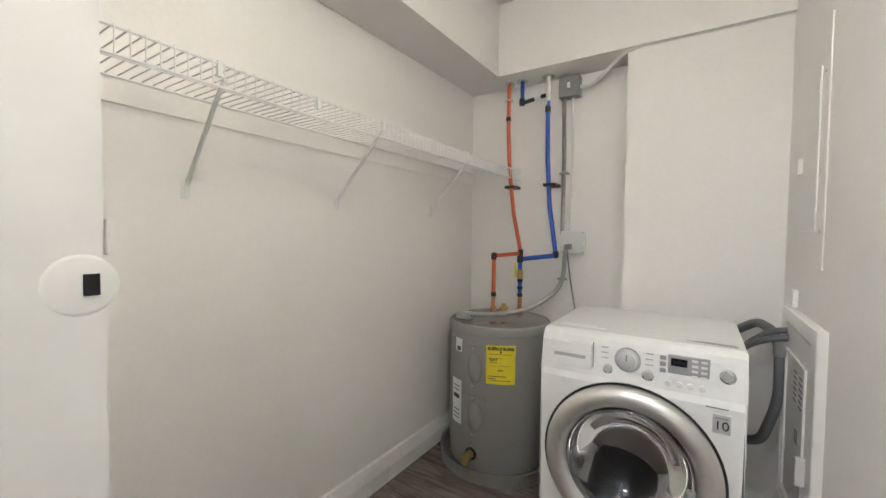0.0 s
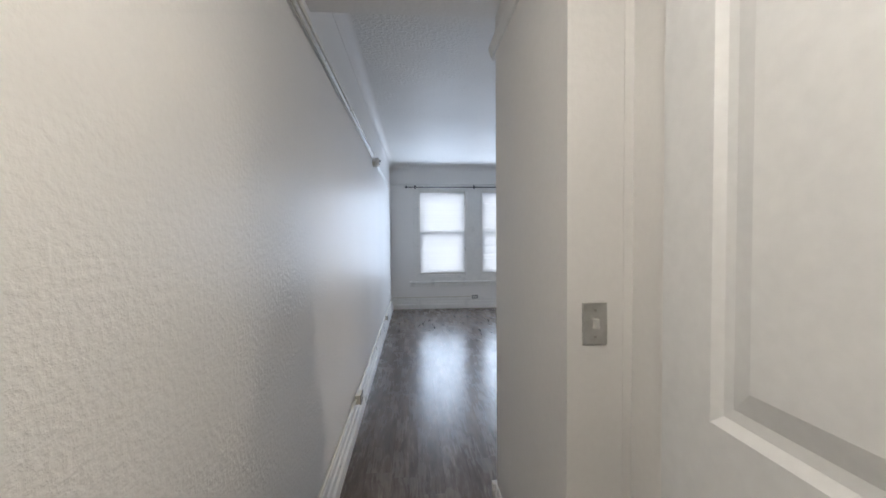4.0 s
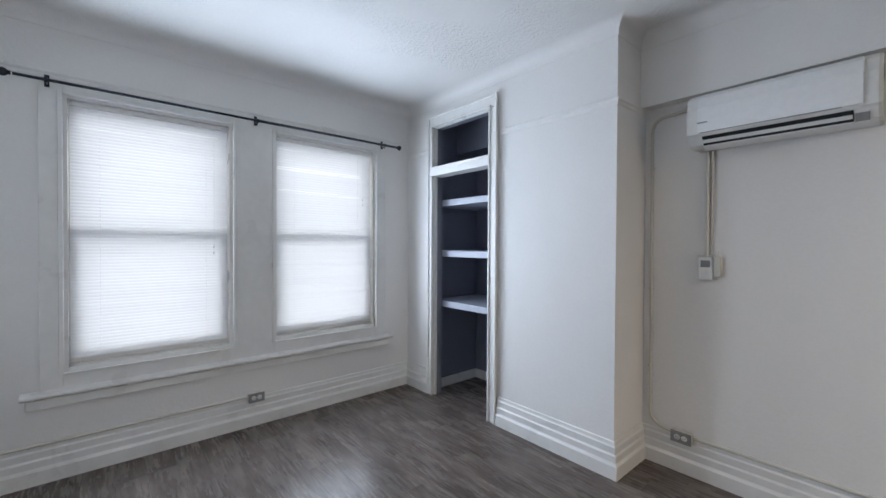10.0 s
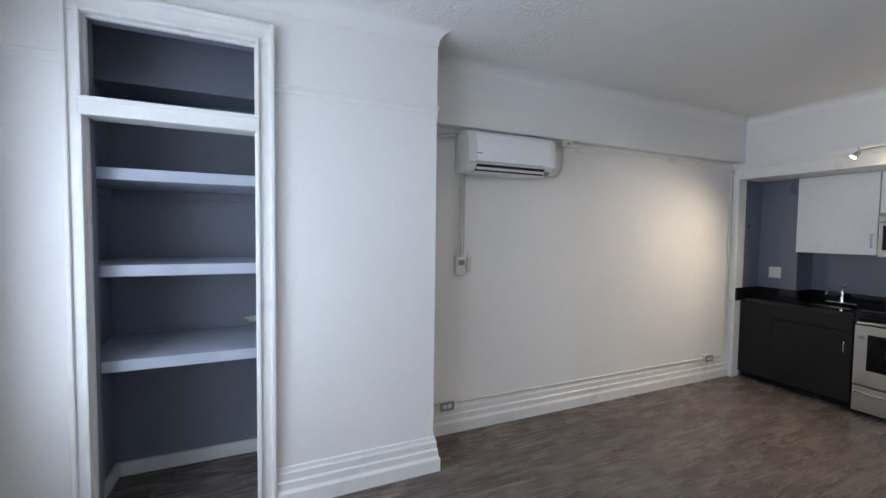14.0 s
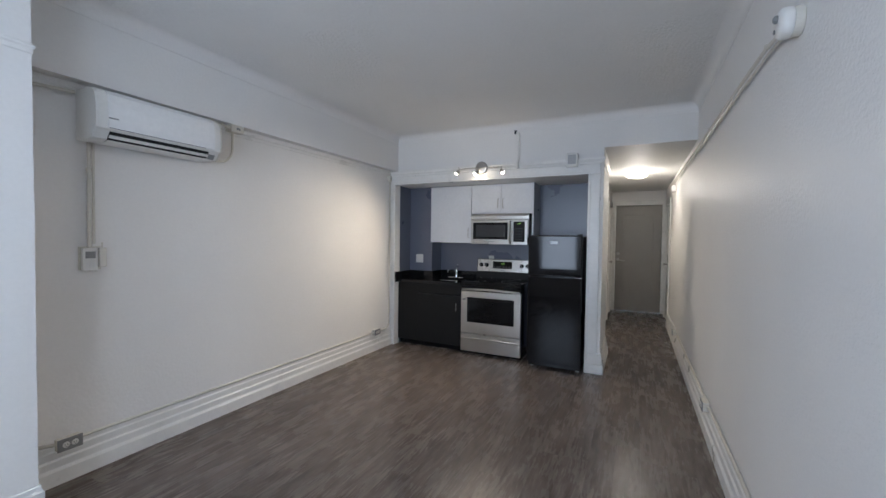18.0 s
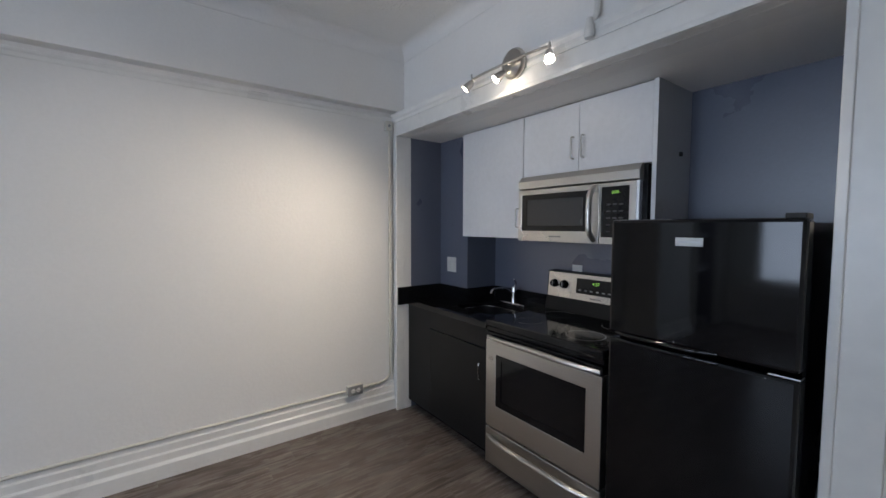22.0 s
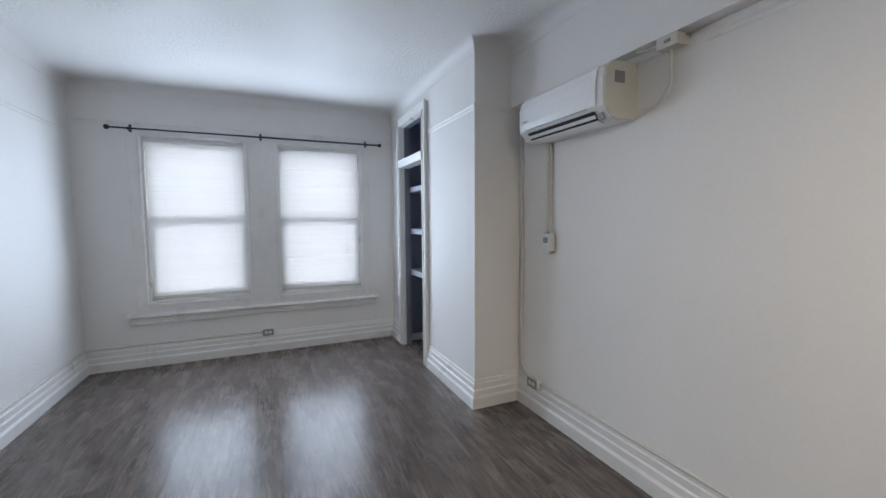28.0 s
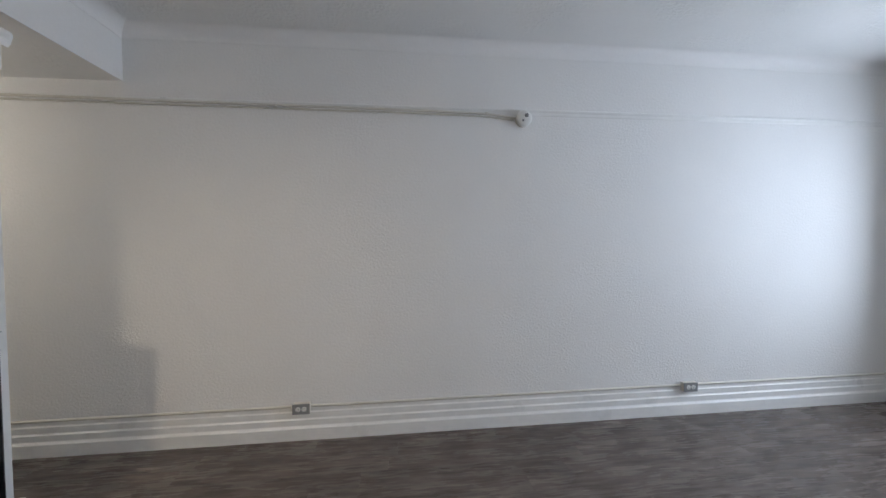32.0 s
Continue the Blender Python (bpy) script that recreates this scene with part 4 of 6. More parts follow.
top = thing("countertop", (-1.35, 2.9, 0.83), "polished black granite worktop with an upstand", "worktop")
sx0, sx1, sy0, sy1 = -1.50, -1.14, 2.56, 2.98
part("slab", made((-1.645, sx0, 2.452, 3.405, 0.833, 0.868), (sx1, -1.025, 2.452, 3.405, 0.833, 0.868), (sx0, sx1, 2.452, sy0, 0.833, 0.868), (sx0, sx1, sy1, 3.405, 0.833, 0.868)), GRANITE, top)
part("upstand", made((-1.598, -1.312, 3.355, 3.374, 0.868, 0.968), (-1.332, -1.312, 3.032, 3.355, 0.868, 0.968), (-1.332, -1.042, 3.010, 3.030, 0.868, 0.968), (-1.042, -1.022, 2.452, 3.010, 0.868, 0.968), bevel=0.0015), GRANITE, top)
part("end_cap", made((-1.722, -1.598, 3.352, 3.3695, 0.833, 0.968), bevel=0.002), GRANITE, top)
snk = thing("sink", (-1.32, 2.77, 0.87), "small stainless steel sink set into black granite", "sink")
def rounded_loop(inset, radius, z, n=12):
    """Corner points of the sink opening, inset and rounded."""
    pts = []
    for cx, cy, a0 in ((sx1 - inset - radius, sy1 - inset - radius, 0), (sx0 + inset + radius, sy1 - inset - radius, 90), (sx0 + inset + radius, sy0 + inset + radius, 180), (sx1 - inset - radius, sy0 + inset + radius, 270)):
        for k in range(n):
            t = radians(a0 + 90 * k / (n - 1))
            pts.append((cx + radius * math.cos(t), cy + radius * math.sin(t), z))
    return pts


def lofted(loops, closed_end):
    bm = bmesh.new()
    rings = [[bm.verts.new(p) for p in lp] for lp in loops]
    for q, w in zip(rings, rings[1:]):
        for k in range(len(q)):
            bm.faces.new((q[k], q[(k + 1) % len(q)], w[(k + 1) % len(q)], w[k]))
    if closed_end:
        bm.faces.new(rings[-1])
    return bm


part("cutout_edge", lofted([rounded_loop(-0.002, 0.0001, 0.8675), rounded_loop(0.010, 0.075, 0.8675), rounded_loop(0.011, 0.074, 0.834)], False), GRANITE, top)
part("bowl", lofted([rounded_loop(0.004, 0.080, 0.838), rounded_loop(0.006, 0.080, 0.832), rounded_loop(0.010, 0.078, 0.745), rounded_loop(0.022, 0.070, 0.720), rounded_loop(0.050, 0.055, 0.710)], True), STEEL, snk, smooth=True)
part("outer_shell", lofted([rounded_loop(0.001, 0.080, 0.836), rounded_loop(0.006, 0.078, 0.740), rounded_loop(0.048, 0.055, 0.704)], True), STEEL, snk, smooth=True)
part("drain", disc((-1.32, 2.77, 0.7105), "z", 0.04, 0.004, 20, 0.001), CHROME, snk)
fc = thing("faucet", (-1.095, 2.75, 0.868), "chrome single-lever kitchen tap", "tap")
part("base_plate", made((-1.125, -1.065, 2.63, 2.87, 0.868, 0.880), bevel=0.005), CHROME, fc)
part("body", lathe([(0.026, 0), (0.024, 0.02), (0.021, 0.07), (0.023, 0.10), (0.018, 0.118), (0.0, 0.122)], 20, "z", (-1.095, 2.75, 0.88)), CHROME, fc, smooth=True)
part("spout", pipe([(-1.095, 2.75, 0.945), (-1.17, 2.775, 0.99), (-1.26, 2.80, 0.985), (-1.275, 2.805, 0.955)], 0.010, 12, 0.04), CHROME, fc, smooth=True)
part("lever", pipe([(-1.09, 2.75, 0.995), (-1.085, 2.74, 1.03), (-1.13, 2.72, 1.055)], 0.006, 8, 0.02), CHROME, fc, smooth=True)

rg = thing("range", (-1.33, 2.07, 0), "stainless steel electric range with a black glass top", "cooker")
R0, R1 = 1.688, 2.446
part("body", made((-1.60, -1.03, R0, R1, 0.02, 0.875)), BLACK, rg, "black side panels")
part("cooktop", made((-1.655, -1.06, R0 - 0.002, R1 + 0.002, 0.850, 0.897), bevel=0.012), BLACKGLASS, rg, "black glass cooktop")
for bx, by, br in ((-1.50, 1.88, 0.095), (-1.50, 2.25, 0.075), (-1.22, 1.88, 0.075), (-1.22, 2.25, 0.095)):
    part("burner_ring", lathe([(br - 0.003, 0.8972), (br - 0.003, 0.8978), (br, 0.8978), (br, 0.8972)], 36, "z", (bx, by, 0), cap=False), KEYGREY, rg)
part("front_band", made((-1.642, -1.601, R0, R1, 0.826, 0.866), bevel=0.003), BLACK, rg)
part("door_cap", made((-1.648, -1.604, R0 + 0.004, R1 - 0.004, 0.778, 0.823), bevel=0.006), BLACK, rg)
dv = part("oven_door", solid_ring(-1.650, 0.048, (R0 + 0.004, R1 - 0.004, 0.262, 0.776), (R0 + 0.085, R1 - 0.085, 0.395, 0.700), 0.003), STEEL, rg)
part("window_border", frame_ring("x", -1.6475, 0.030, (R0 + 0.080, R1 - 0.080, 0.390, 0.705), (R0 + 0.125, R1 - 0.125, 0.432, 0.668)), BLACK, dv)
part("window_glass", made((-1.643, -1.63, R0 + 0.124, R1 - 0.124, 0.431, 0.669)), BLACKGLASS, dv)
def bowed_handle(z, parent):
    """A full-width bar that bows out from the front and sags a little at its ends."""
    n, mid, half = 18, (R0 + R1) / 2, (R1 - R0) / 2 - 0.018
    pts, radii = [], []
    for k in range(n + 1):
        t = 2 * k / n - 1
        pts.append((-1.645 - 0.050 * (1 - abs(t) ** 3.0), mid + half * t, z - 0.016 * t * t))
        radii.append(0.0145 - 0.003 * t * t)
    return part("handle", tube(bmesh.new(), pts, radii, 12), STEEL, parent, smooth=True)


bowed_handle(0.808, dv)
dw = part("storage_drawer", made((-1.650, -1.602, R0 + 0.004, R1 - 0.004, 0.035, 0.252), bevel=0.004), STEEL, rg)
bowed_handle(0.212, dw)
part("plinth", made((-1.58, -1.05, R0 + 0.01, R1 - 0.01, 0.0, 0.03)), BLACK, rg)
gd = part("backguard", extruded([(-1.12, 0.897), (-1.10, 0.985), (-1.085, 1.145), (-1.03, 1.15), (-1.03, 0.897)], R0, R1, lambda x, z, s: (x, s, z)), DARKCAB, rg)
part("control_panel", extruded([(-1.106, 0.985), (-1.0905, 1.142), (-1.086, 1.142), (-1.100, 0.985)], R0 + 0.01, R1 - 0.01, lambda x, z, s: (x, s, z)), STEEL, gd)
for y in (1.755, 1.83, 2.31, 2.385):
    kn = part("knob", lathe([(0.028, -0.001), (0.026, -0.010), (0.020, -0.026), (0.017, -0.028), (0.0, -0.028)], 20, "x", (-1.098, y, 1.068)), BLACK, gd, smooth=True)
    part("pointer", made((-1.128, -1.118, y - 0.003, y + 0.003, 1.05, 1.085), bevel=0.001), GREYPL, kn)
part("display_panel", extruded([(-1.1045, 1.025), (-1.096, 1.118), (-1.0945, 1.118), (-1.103, 1.025)], 1.96, 2.22, lambda x, z, s: (x, s, z)), BLACKGLASS, gd)
writing("clock_digits", "4:57", 0.028, pose(-1.1005, 2.085, 1.092, *FACE_W), GREEN, gd)
part("maker_mark", made((-1.1065, -1.102, 2.05, 2.12, 0.998, 1.006)), GREYPL, gd)
part("button_row", made(*[(-1.1035, -1.0995, 1.985 + i * 0.04, 2.003 + i * 0.04, 1.042, 1.050) for i in range(6)]), GREYPL, gd)

mw = thing("microwave", (-1.22, 2.06, 1.35), "stainless steel over-range microwave with a dark window", "microwave")
M0, M1 = 1.655, 2.412
part("body", made((-1.385, -1.03, M0, M1, 1.352, 1.728)), BLACK, mw, "black casing")
part("vent_strip", extruded([(-1.412, 1.655), (-1.425, 1.66), (-1.428, 1.70), (-1.40, 1.732), (-1.385, 1.732), (-1.385, 1.655)], M0 + 0.018, M1 - 0.001, lambda x, z, s: (x, s, z)), STEEL, mw)
md = part("door", solid_ring(-1.425, 0.038, (1.872, M1 - 0.001, 1.352, 1.650), (1.93, M1 - 0.028, 1.412, 1.622), 0.002), STEEL, mw)
part("window_border", frame_ring("x", -1.4225, 0.03, (1.928, M1 - 0.026, 1.410, 1.624), (1.965, M1 - 0.065, 1.442, 1.592)), BLACKGLASS, md)
part("window_mesh", made((-1.418, -1.40, 1.964, M1 - 0.064, 1.441, 1.593)), MESHGREY, md)
part("handle", pipe([(-1.425, 1.897, 1.635), (-1.472, 1.897, 1.60), (-1.478, 1.897, 1.50), (-1.472, 1.897, 1.405), (-1.425, 1.897, 1.37)], 0.015, 12, 0.05), STEEL, md, smooth=True)
cp = part("control_panel", made((-1.425, -1.387, M0 + 0.030, 1.868, 1.352, 1.650), bevel=0.002), STEEL, mw)
part("edge_strip", extruded([(-1.425, M0 + 0.029), (-1.420, M0 + 0.018), (-1.410, M0 + 0.012), (-1.387, M0 + 0.012), (-1.387, M0 + 0.029)], 1.352, 1.652, lambda x, y, z: (x, y, z)), CHROME, mw, "polished edge strip")
kp = part("keypad", made((-1.4275, -1.424, M0 + 0.062, 1.858, 1.385, 1.632), bevel=0.001), BLACKGLASS, cp)
writing("clock_digits", "0:00", 0.021, pose(-1.4283, 1.785, 1.603, *FACE_W), GREEN, kp)
for r in range(5):
    for c in range(3):
        part("key", made((-1.4283, -1.427, 1.745 + c * 0.032, 1.765 + c * 0.032, 1.41 + r * 0.033, 1.417 + r * 0.033)), KEYGREY, kp)
part("maker_mark", made((-1.4258, -1.424, 2.10, 2.18, 1.378, 1.386)), GREYPL, md)
part("underside_lamp", made((-1.33, -1.25, 1.90, 2.2, 1.345, 1.353)), GREYPL, mw)


def upper_cabinet(y0, y1, z0, z1, doors, label):
    u = thing("wall_cabinet", (-1.2, (y0 + y1) / 2, z0), label, "cabinet", "wall cabinets")
    part("body", made((-1.342, -1.025, y0 + 0.002, y1 - 0.002, z0, z1)), MIDGREY, u, "grey carcass")
    w = (y1 - y0) / doors
    for i in range(doors):
        a, b = y0 + i * w + 0.002, y0 + (i + 1) * w - 0.002
        d = part("door", made((-1.362, -1.343, a, b, z0 + 0.001, z1 - 0.001), bevel=0.0012), WHITECAB, u)
        hy = a + 0.03 if doors == 1 or i == 1 else b - 0.03
        hz = z0 + 0.07
        bar_handle("handle", (-1.362, hy, hz), (-1.362, hy, hz + 0.115), (-0.028, 0, 0), 0.0045, NICKEL, d)
    return u


upper_cabinet(2.436, 3.026, 1.362, 2.104, 1, "flat white wall cabinet beside the microwave")
upper_cabinet(1.648, 2.432, 1.735, 2.104, 2, "flat white two-door wall cabinet over the microwave")

gp = thing("cabinet_gable", (-1.2, 1.66, 1.5), "grey side panel with a white front edge beside the fridge", "cabinet panel")
part("panel", made((-1.362, -1.025, 1.628, 1.646, 1.47, 2.108)), MIDGREY, gp)
part("edge_strip", made((-1.366, -1.3625, 1.627, 1.647, 1.47, 2.108)), WHITECAB, gp, "white edge strip")
part("hook", made((-1.15, -1.13, 1.616, 1.628, 1.78, 1.80), bevel=0.002), RUBBER, gp)

fr = thing("refrigerator", (-1.40, 1.30, 0), "glossy black top-freezer refrigerator", "refrigerator")
F0, F1, FX0 = 1.012, 1.580, -1.800
part("body", made((FX0 + 0.075, -1.04, F0 + 0.006, F1 - 0.006, 0.035, 1.452), bevel=0.004), BLACK, fr)
fz = part("freezer_door", made((FX0, FX0 + 0.070, F0, F1, 1.030, 1.464), bevel=0.012), BLACK, fr)
fd = part("fridge_door", made((FX0, FX0 + 0.070, F0, F1, 0.075, 1.012), bevel=0.012), BLACK, fr)
part("door_gasket", made((FX0 + 0.0695, FX0 + 0.0755, F0 + 0.012, F1 - 0.012, 1.042, 1.45)), RUBBER, fz)
part("door_gasket", made((FX0 + 0.0695, FX0 + 0.0755, F0 + 0.012, F1 - 0.012, 0.09, 1.0)), RUBBER, fd)
part("badge", made((FX0 - 0.0025, FX0 + 0.001, 1.262, 1.346, 1.374, 1.402), bevel=0.001), GALV, fz, "silver maker's badge")
part("badge_mark", made((FX0 - 0.0032, FX0 - 0.002, 1.270, 1.338, 1.384, 1.391)), MIDGREY, fz)
part("grip", pipe([(FX0 + 0.01, F1 - 0.03, 1.034), (FX0 - 0.010, F1 - 0.08, 1.032), (FX0 - 0.012, F0 + 0.28, 1.032), (FX0 + 0.004, F0 + 0.20, 1.036)], 0.008, 10, 0.04), BLACK, fz, smooth=True)
part("grip", pipe([(FX0 + 0.01, F1 - 0.03, 1.008), (FX0 - 0.010, F1 - 0.08, 1.009), (FX0 - 0.012, F0 + 0.28, 1.009), (FX0 + 0.004, F0 + 0.20, 1.006)], 0.008, 10, 0.04), BLACK, fd, smooth=True)
part("hinge_trim", made((FX0 - 0.002, FX0 + 0.04, F0 - 0.003, F0 + 0.07, 1.014, 1.020), bevel=0.001), CHROME, fd, "chrome hinge trim")
part("hinge", made((FX0 + 0.02, FX0 + 0.09, F0 + 0.008, F0 + 0.055, 1.462, 1.478), bevel=0.003), RUBBER, fr)
part("kick_plate", made((FX0 + 0.05, FX0 + 0.08, F0 + 0.01, F1 - 0.01, 0.02, 0.07), bevel=0.002), BLACK, fr)
for y in (F0 + 0.04, F1 - 0.04):
    part("foot", disc((FX0 + 0.10, y, 0.0), "z", 0.018, 0.036, 14), PLASTIC, fr)

sw = thing("wall_switch", (-1.31, 3.22, 1.135), "white double switch plate on the blue-grey wall", "switch")
part("plate", made((-1.318, -1.3105, 3.165, 3.275, 1.077, 1.193), bevel=0.002), PLASTIC, sw)
for y in (3.195, 3.245):
    part("rocker", made((-1.322, -1.317, y - 0.016, y + 0.016, 1.10, 1.168), bevel=0.0015), PLASTIC, sw)
ks = thing("wall_socket", (-1.02, 2.27, 1.13), "white socket plate above the range", "socket")
part("plate", made((-1.027, -1.0205, 2.234, 2.306, 1.075, 1.191), bevel=0.002), PLASTIC, ks)
for z in (1.107, 1.159):
    part("receptacle", made((-1.030, -1.026, 2.255, 2.285, z - 0.018, z + 0.018), bevel=0.002), PLASTIC, ks)

# ---- hall ----
ed = thing("entry_door", (2.58, 0.53, 0), "grey painted entry door with a recessed panel", "door", kind="structure")
part("slab", solid_ring(2.60, 0.045, (0.06, 0.875, 0.008, 2.115), (0.20, 0.735, 0.30, 1.92), 0.003), DOORG, ed)
part("panel", made((2.612, 2.635, 0.195, 0.74, 0.295, 1.925)), DOORG, ed)
part("panel_bead", frame_ring("x", 2.606, 0.01, (0.195, 0.74, 0.295, 1.925), (0.21, 0.725, 0.31, 1.91), 0.002), DOORG, ed)
part("escutcheon", disc((2.60, 0.825, 1.03), "x", 0.03, -0.012, 20), NICKEL, ed)
part("lever", pipe([(2.59, 0.825, 1.03), (2.548, 0.825, 1.03), (2.543, 0.70, 1.01)], 0.012, 10, 0.02), NICKEL, ed, smooth=True)
part("deadbolt", disc((2.60, 0.825, 1.15), "x", 0.03, -0.022, 20, 0.0), NICKEL, ed)
part("peephole", disc((2.61, 0.47, 1.56), "x", 0.009, -0.008, 12), NICKEL, ed)
for z in (0.25, 1.05, 1.85):
    part("hinge", disc((2.594, 0.053, z), "z", 0.009, 0.1, 10), NICKEL, ed)
sd = thing("hall_door", (1.92, 0.95, 0), "white flush hall door, closed", "door", kind="structure")
part("slab", made((1.555, 2.295, 0.975, 1.015, 0.008, 2.055), bevel=0.003), TRIM, sd)
part("knob", lathe([(0.012, 0.0), (0.012, -0.03), (0.026, -0.04), (0.028, -0.055), (0.018, -0.066), (0, -0.068)], 18, "y", (2.22, 0.975, 1.0)), NICKEL, sd, smooth=True)
cd = thing("closet_door", (1.85, 0.0, 0), "white flush closet door in the long wall, closed", "door", kind="structure")
part("slab", made((1.455, 2.245, -0.045, -0.005, 0.008, 2.055), bevel=0.003), TRIM, cd)
part("knob", lathe([(0.010, -0.005), (0.010, 0.025), (0.022, 0.034), (0.024, 0.048), (0.015, 0.058), (0, 0.06)], 18, "y", (1.97, 0.0, 1.0)), NICKEL, cd, smooth=True)
hl = thing("ceiling_light", (0.12, 0.52, HALLZ), "round flush ceiling light with a lit frosted dome", "ceiling light")
LAMP = (0.12, 0.52, HALLZ)
part("pan", lathe([(0.0, 0.0), (0.120, 0.0), (0.122, -0.006), (0.118, -0.010)], 40, "z", LAMP), PLASTIC, hl)
part("upper_ring", lathe([(0.140, -0.014), (0.150, -0.012), (0.152, -0.020), (0.146, -0.025), (0.139, -0.022)], 44, "z", LAMP, cap=False), NICKEL, hl, smooth=True)
part("glass_drum", lathe([(0.121, -0.008), (0.142, -0.018), (0.143, -0.050), (0.138, -0.052)], 44, "z", LAMP, cap=False), DOME, hl, "lit frosted glass side", smooth=True)
part("lower_ring", lathe([(0.138, -0.046), (0.148, -0.046), (0.150, -0.056), (0.142, -0.061), (0.136, -0.056)], 44, "z", LAMP, cap=False), NICKEL, hl, smooth=True)
part("dome", lathe([(0.138, -0.052), (0.128, -0.064), (0.100, -0.077), (0.062, -0.086), (0.026, -0.090), (0.0, -0.091)], 44, "z", LAMP), DOME, hl, "lit frosted glass dome", smooth=True)
sk = thing("fire_sprinkler", (0.46, 0.985, 2.33), "small white sidewall sprinkler with a dark deflector", "sprinkler")
part("escutcheon", lathe([(0.030, 0.0), (0.030, -0.004), (0.020, -0.012), (0.0, -0.013)], 20, "y", (0.46, 0.985, 2.325)), PLASTIC, sk, smooth=True)
part("nozzle", tube(bmesh.new(), [(0.46, 0.975, 2.325), (0.46, 0.950, 2.325), (0.46, 0.938, 2.325)], [0.013, 0.012, 0.008], 12), PLASTIC, sk)
part("deflector", made((0.440, 0.480, 0.924, 0.940, 2.340, 2.344), (0.457, 0.463, 0.926, 0.938, 2.316, 2.341), bevel=0.001), IRON, sk, "dark deflector")
ch = thing("door_chime", (0.60, 0.0, 2.24), "small white alarm box high on the hall wall", "alarm box")
part("housing", made((0.55, 0.65, 0.0, 0.05, 2.145, 2.235), bevel=0.008), PLASTIC, ch)
part("cover", made((0.565, 0.635, 0.05, 0.056, 2.158, 2.222), bevel=0.003), PAPER, ch)
ls = thing("light_switch", (-0.80, 0.895, 1.18), "grey steel switch plate with a white toggle", "switch")
part("plate", made((-0.8, -0.794, 0.868, 0.932, 1.118, 1.224), bevel=0.0015), PANSTEEL, ls)
part("toggle", made((-0.794, -0.782, 0.893, 0.907, 1.160, 1.184), bevel=0.002), PLASTIC, ls)
for z in (1.138, 1.205):
    part("screw", disc((-0.794, 0.900, z), "x", 0.0035, 0.002, 8), NICKEL, ls)

# sliding closet door on a top track
sl = thing("sliding_door", (-0.25, 0.96, 0), "white two-panel sliding closet door with a small knob", "door")
dx0, dx1, dy = -0.585, 0.090, 0.940
ux0, ux1 = -0.457, -0.035
part("slab", made((dx0, ux0, dy, dy + 0.035, 0.012, 2.05), (ux1, dx1, dy, dy + 0.035, 0.012, 2.05), (ux0, ux1, dy, dy + 0.035, 0.012, 0.20), (ux0, ux1, dy, dy + 0.035, 0.92, 1.08), (ux0, ux1, dy, dy + 0.035, 1.925, 2.05)), ENAMEL, sl)
for a, b in ((0.20, 0.92), (1.08, 1.925)):
    bmp = bmesh.new()
    o, i2 = 0.045, 0.075
    loops = []
    for inset, depth in ((0.0, 0.0), (0.016, 0.011), (o - 0.01, 0.012), (i2, 0.002)):
        loops.append([bmp.verts.new(p) for p in ((ux0 + inset, dy + depth, a + inset), (ux1 - inset, dy + depth, a + inset), (ux1 - inset, dy + depth, b - inset), (ux0 + inset, dy + depth, b - inset))])
    for q, w in zip(loops, loops[1:]):
        for k in range(4):
            bmp.faces.new((q[k], q[(k + 1) % 4], w[(k + 1) % 4], w[k]))
    bmp.faces.new(loops[-1])
    back = [bmp.verts.new(p) for p in ((ux0, dy + 0.03, a), (ux1, dy + 0.03, a), (ux1, dy + 0.03, b), (ux0, dy + 0.03, b))]
    for k in range(4):
        bmp.faces.new((loops[0][k], loops[0][(k + 1) % 4], back[(k + 1) % 4], back[k]))
    bmp.faces.new(back)
    part("panel", bmp, ENAMEL, sl)
part("knob", lathe([(0.007, 0.0), (0.007, -0.012), (0.013, -0.018), (0.015, -0.025), (0.010, -0.031), (0, -0.032)], 18, "y", (0.05, dy, 0.995)), NICKEL, sl, smooth=True)
for x in (-0.5, 0.0):
    part("hanger", made((x - 0.02, x + 0.02, dy + 0.010, dy + 0.016, 2.04, 2.085)), GALV, sl)
tr = thing("door_track", (-0.1, 0.95, 2.08), "aluminium sliding-door track fixed above the closet opening", "door track")
part("channel", made((-0.799, 0.72, dy - 0.03, dy - 0.026, 2.06, 2.10), (-0.799, 0.72, dy - 0.03, dy + 0.045, 2.10, 2.104), (-0.799, 0.72, dy + 0.041, dy + 0.045, 2.07, 2.10)), GALV, tr)
part("inner_rail", made((-0.79, 0.70, dy + 0.0, dy + 0.006, 2.078, 2.10)), GALV, tr)
part("roller", disc((-0.76, dy + 0.008, 2.078), "y", 0.012, 0.012, 12), RUBBER, tr)
struct("header_board", made((-0.80, 0.64, 0.985, 1.0, 2.085, 2.385)), WALL, "off-white header above the closet door", "wall")
sp = thing("strike_plate", (0.0, 1.10, 1.14), "painted-over strike plate with a dark latch hole", "latch")
part("plate", lathe([(0.0, -0.001), (0.0225, -0.001), (0.0236, -0.0002), (0.0230, 0.0003), (0.0205, 0.0008), (0.0, 0.0014)], 32, "x", (-0.018, 1.0980, 1.1395)), TRIM, sp, smooth=True)
part("latch_hole", made((-0.0162, -0.0150, 1.0985, 1.1085, 1.1315, 1.1480), bevel=0.0004), DARKHOLE, sp, "dark latch hole")
part("lip", made((-0.020, -0.0135, 1.1125, 1.1155, 1.162, 1.190), bevel=0.0008), TRIM, sp)

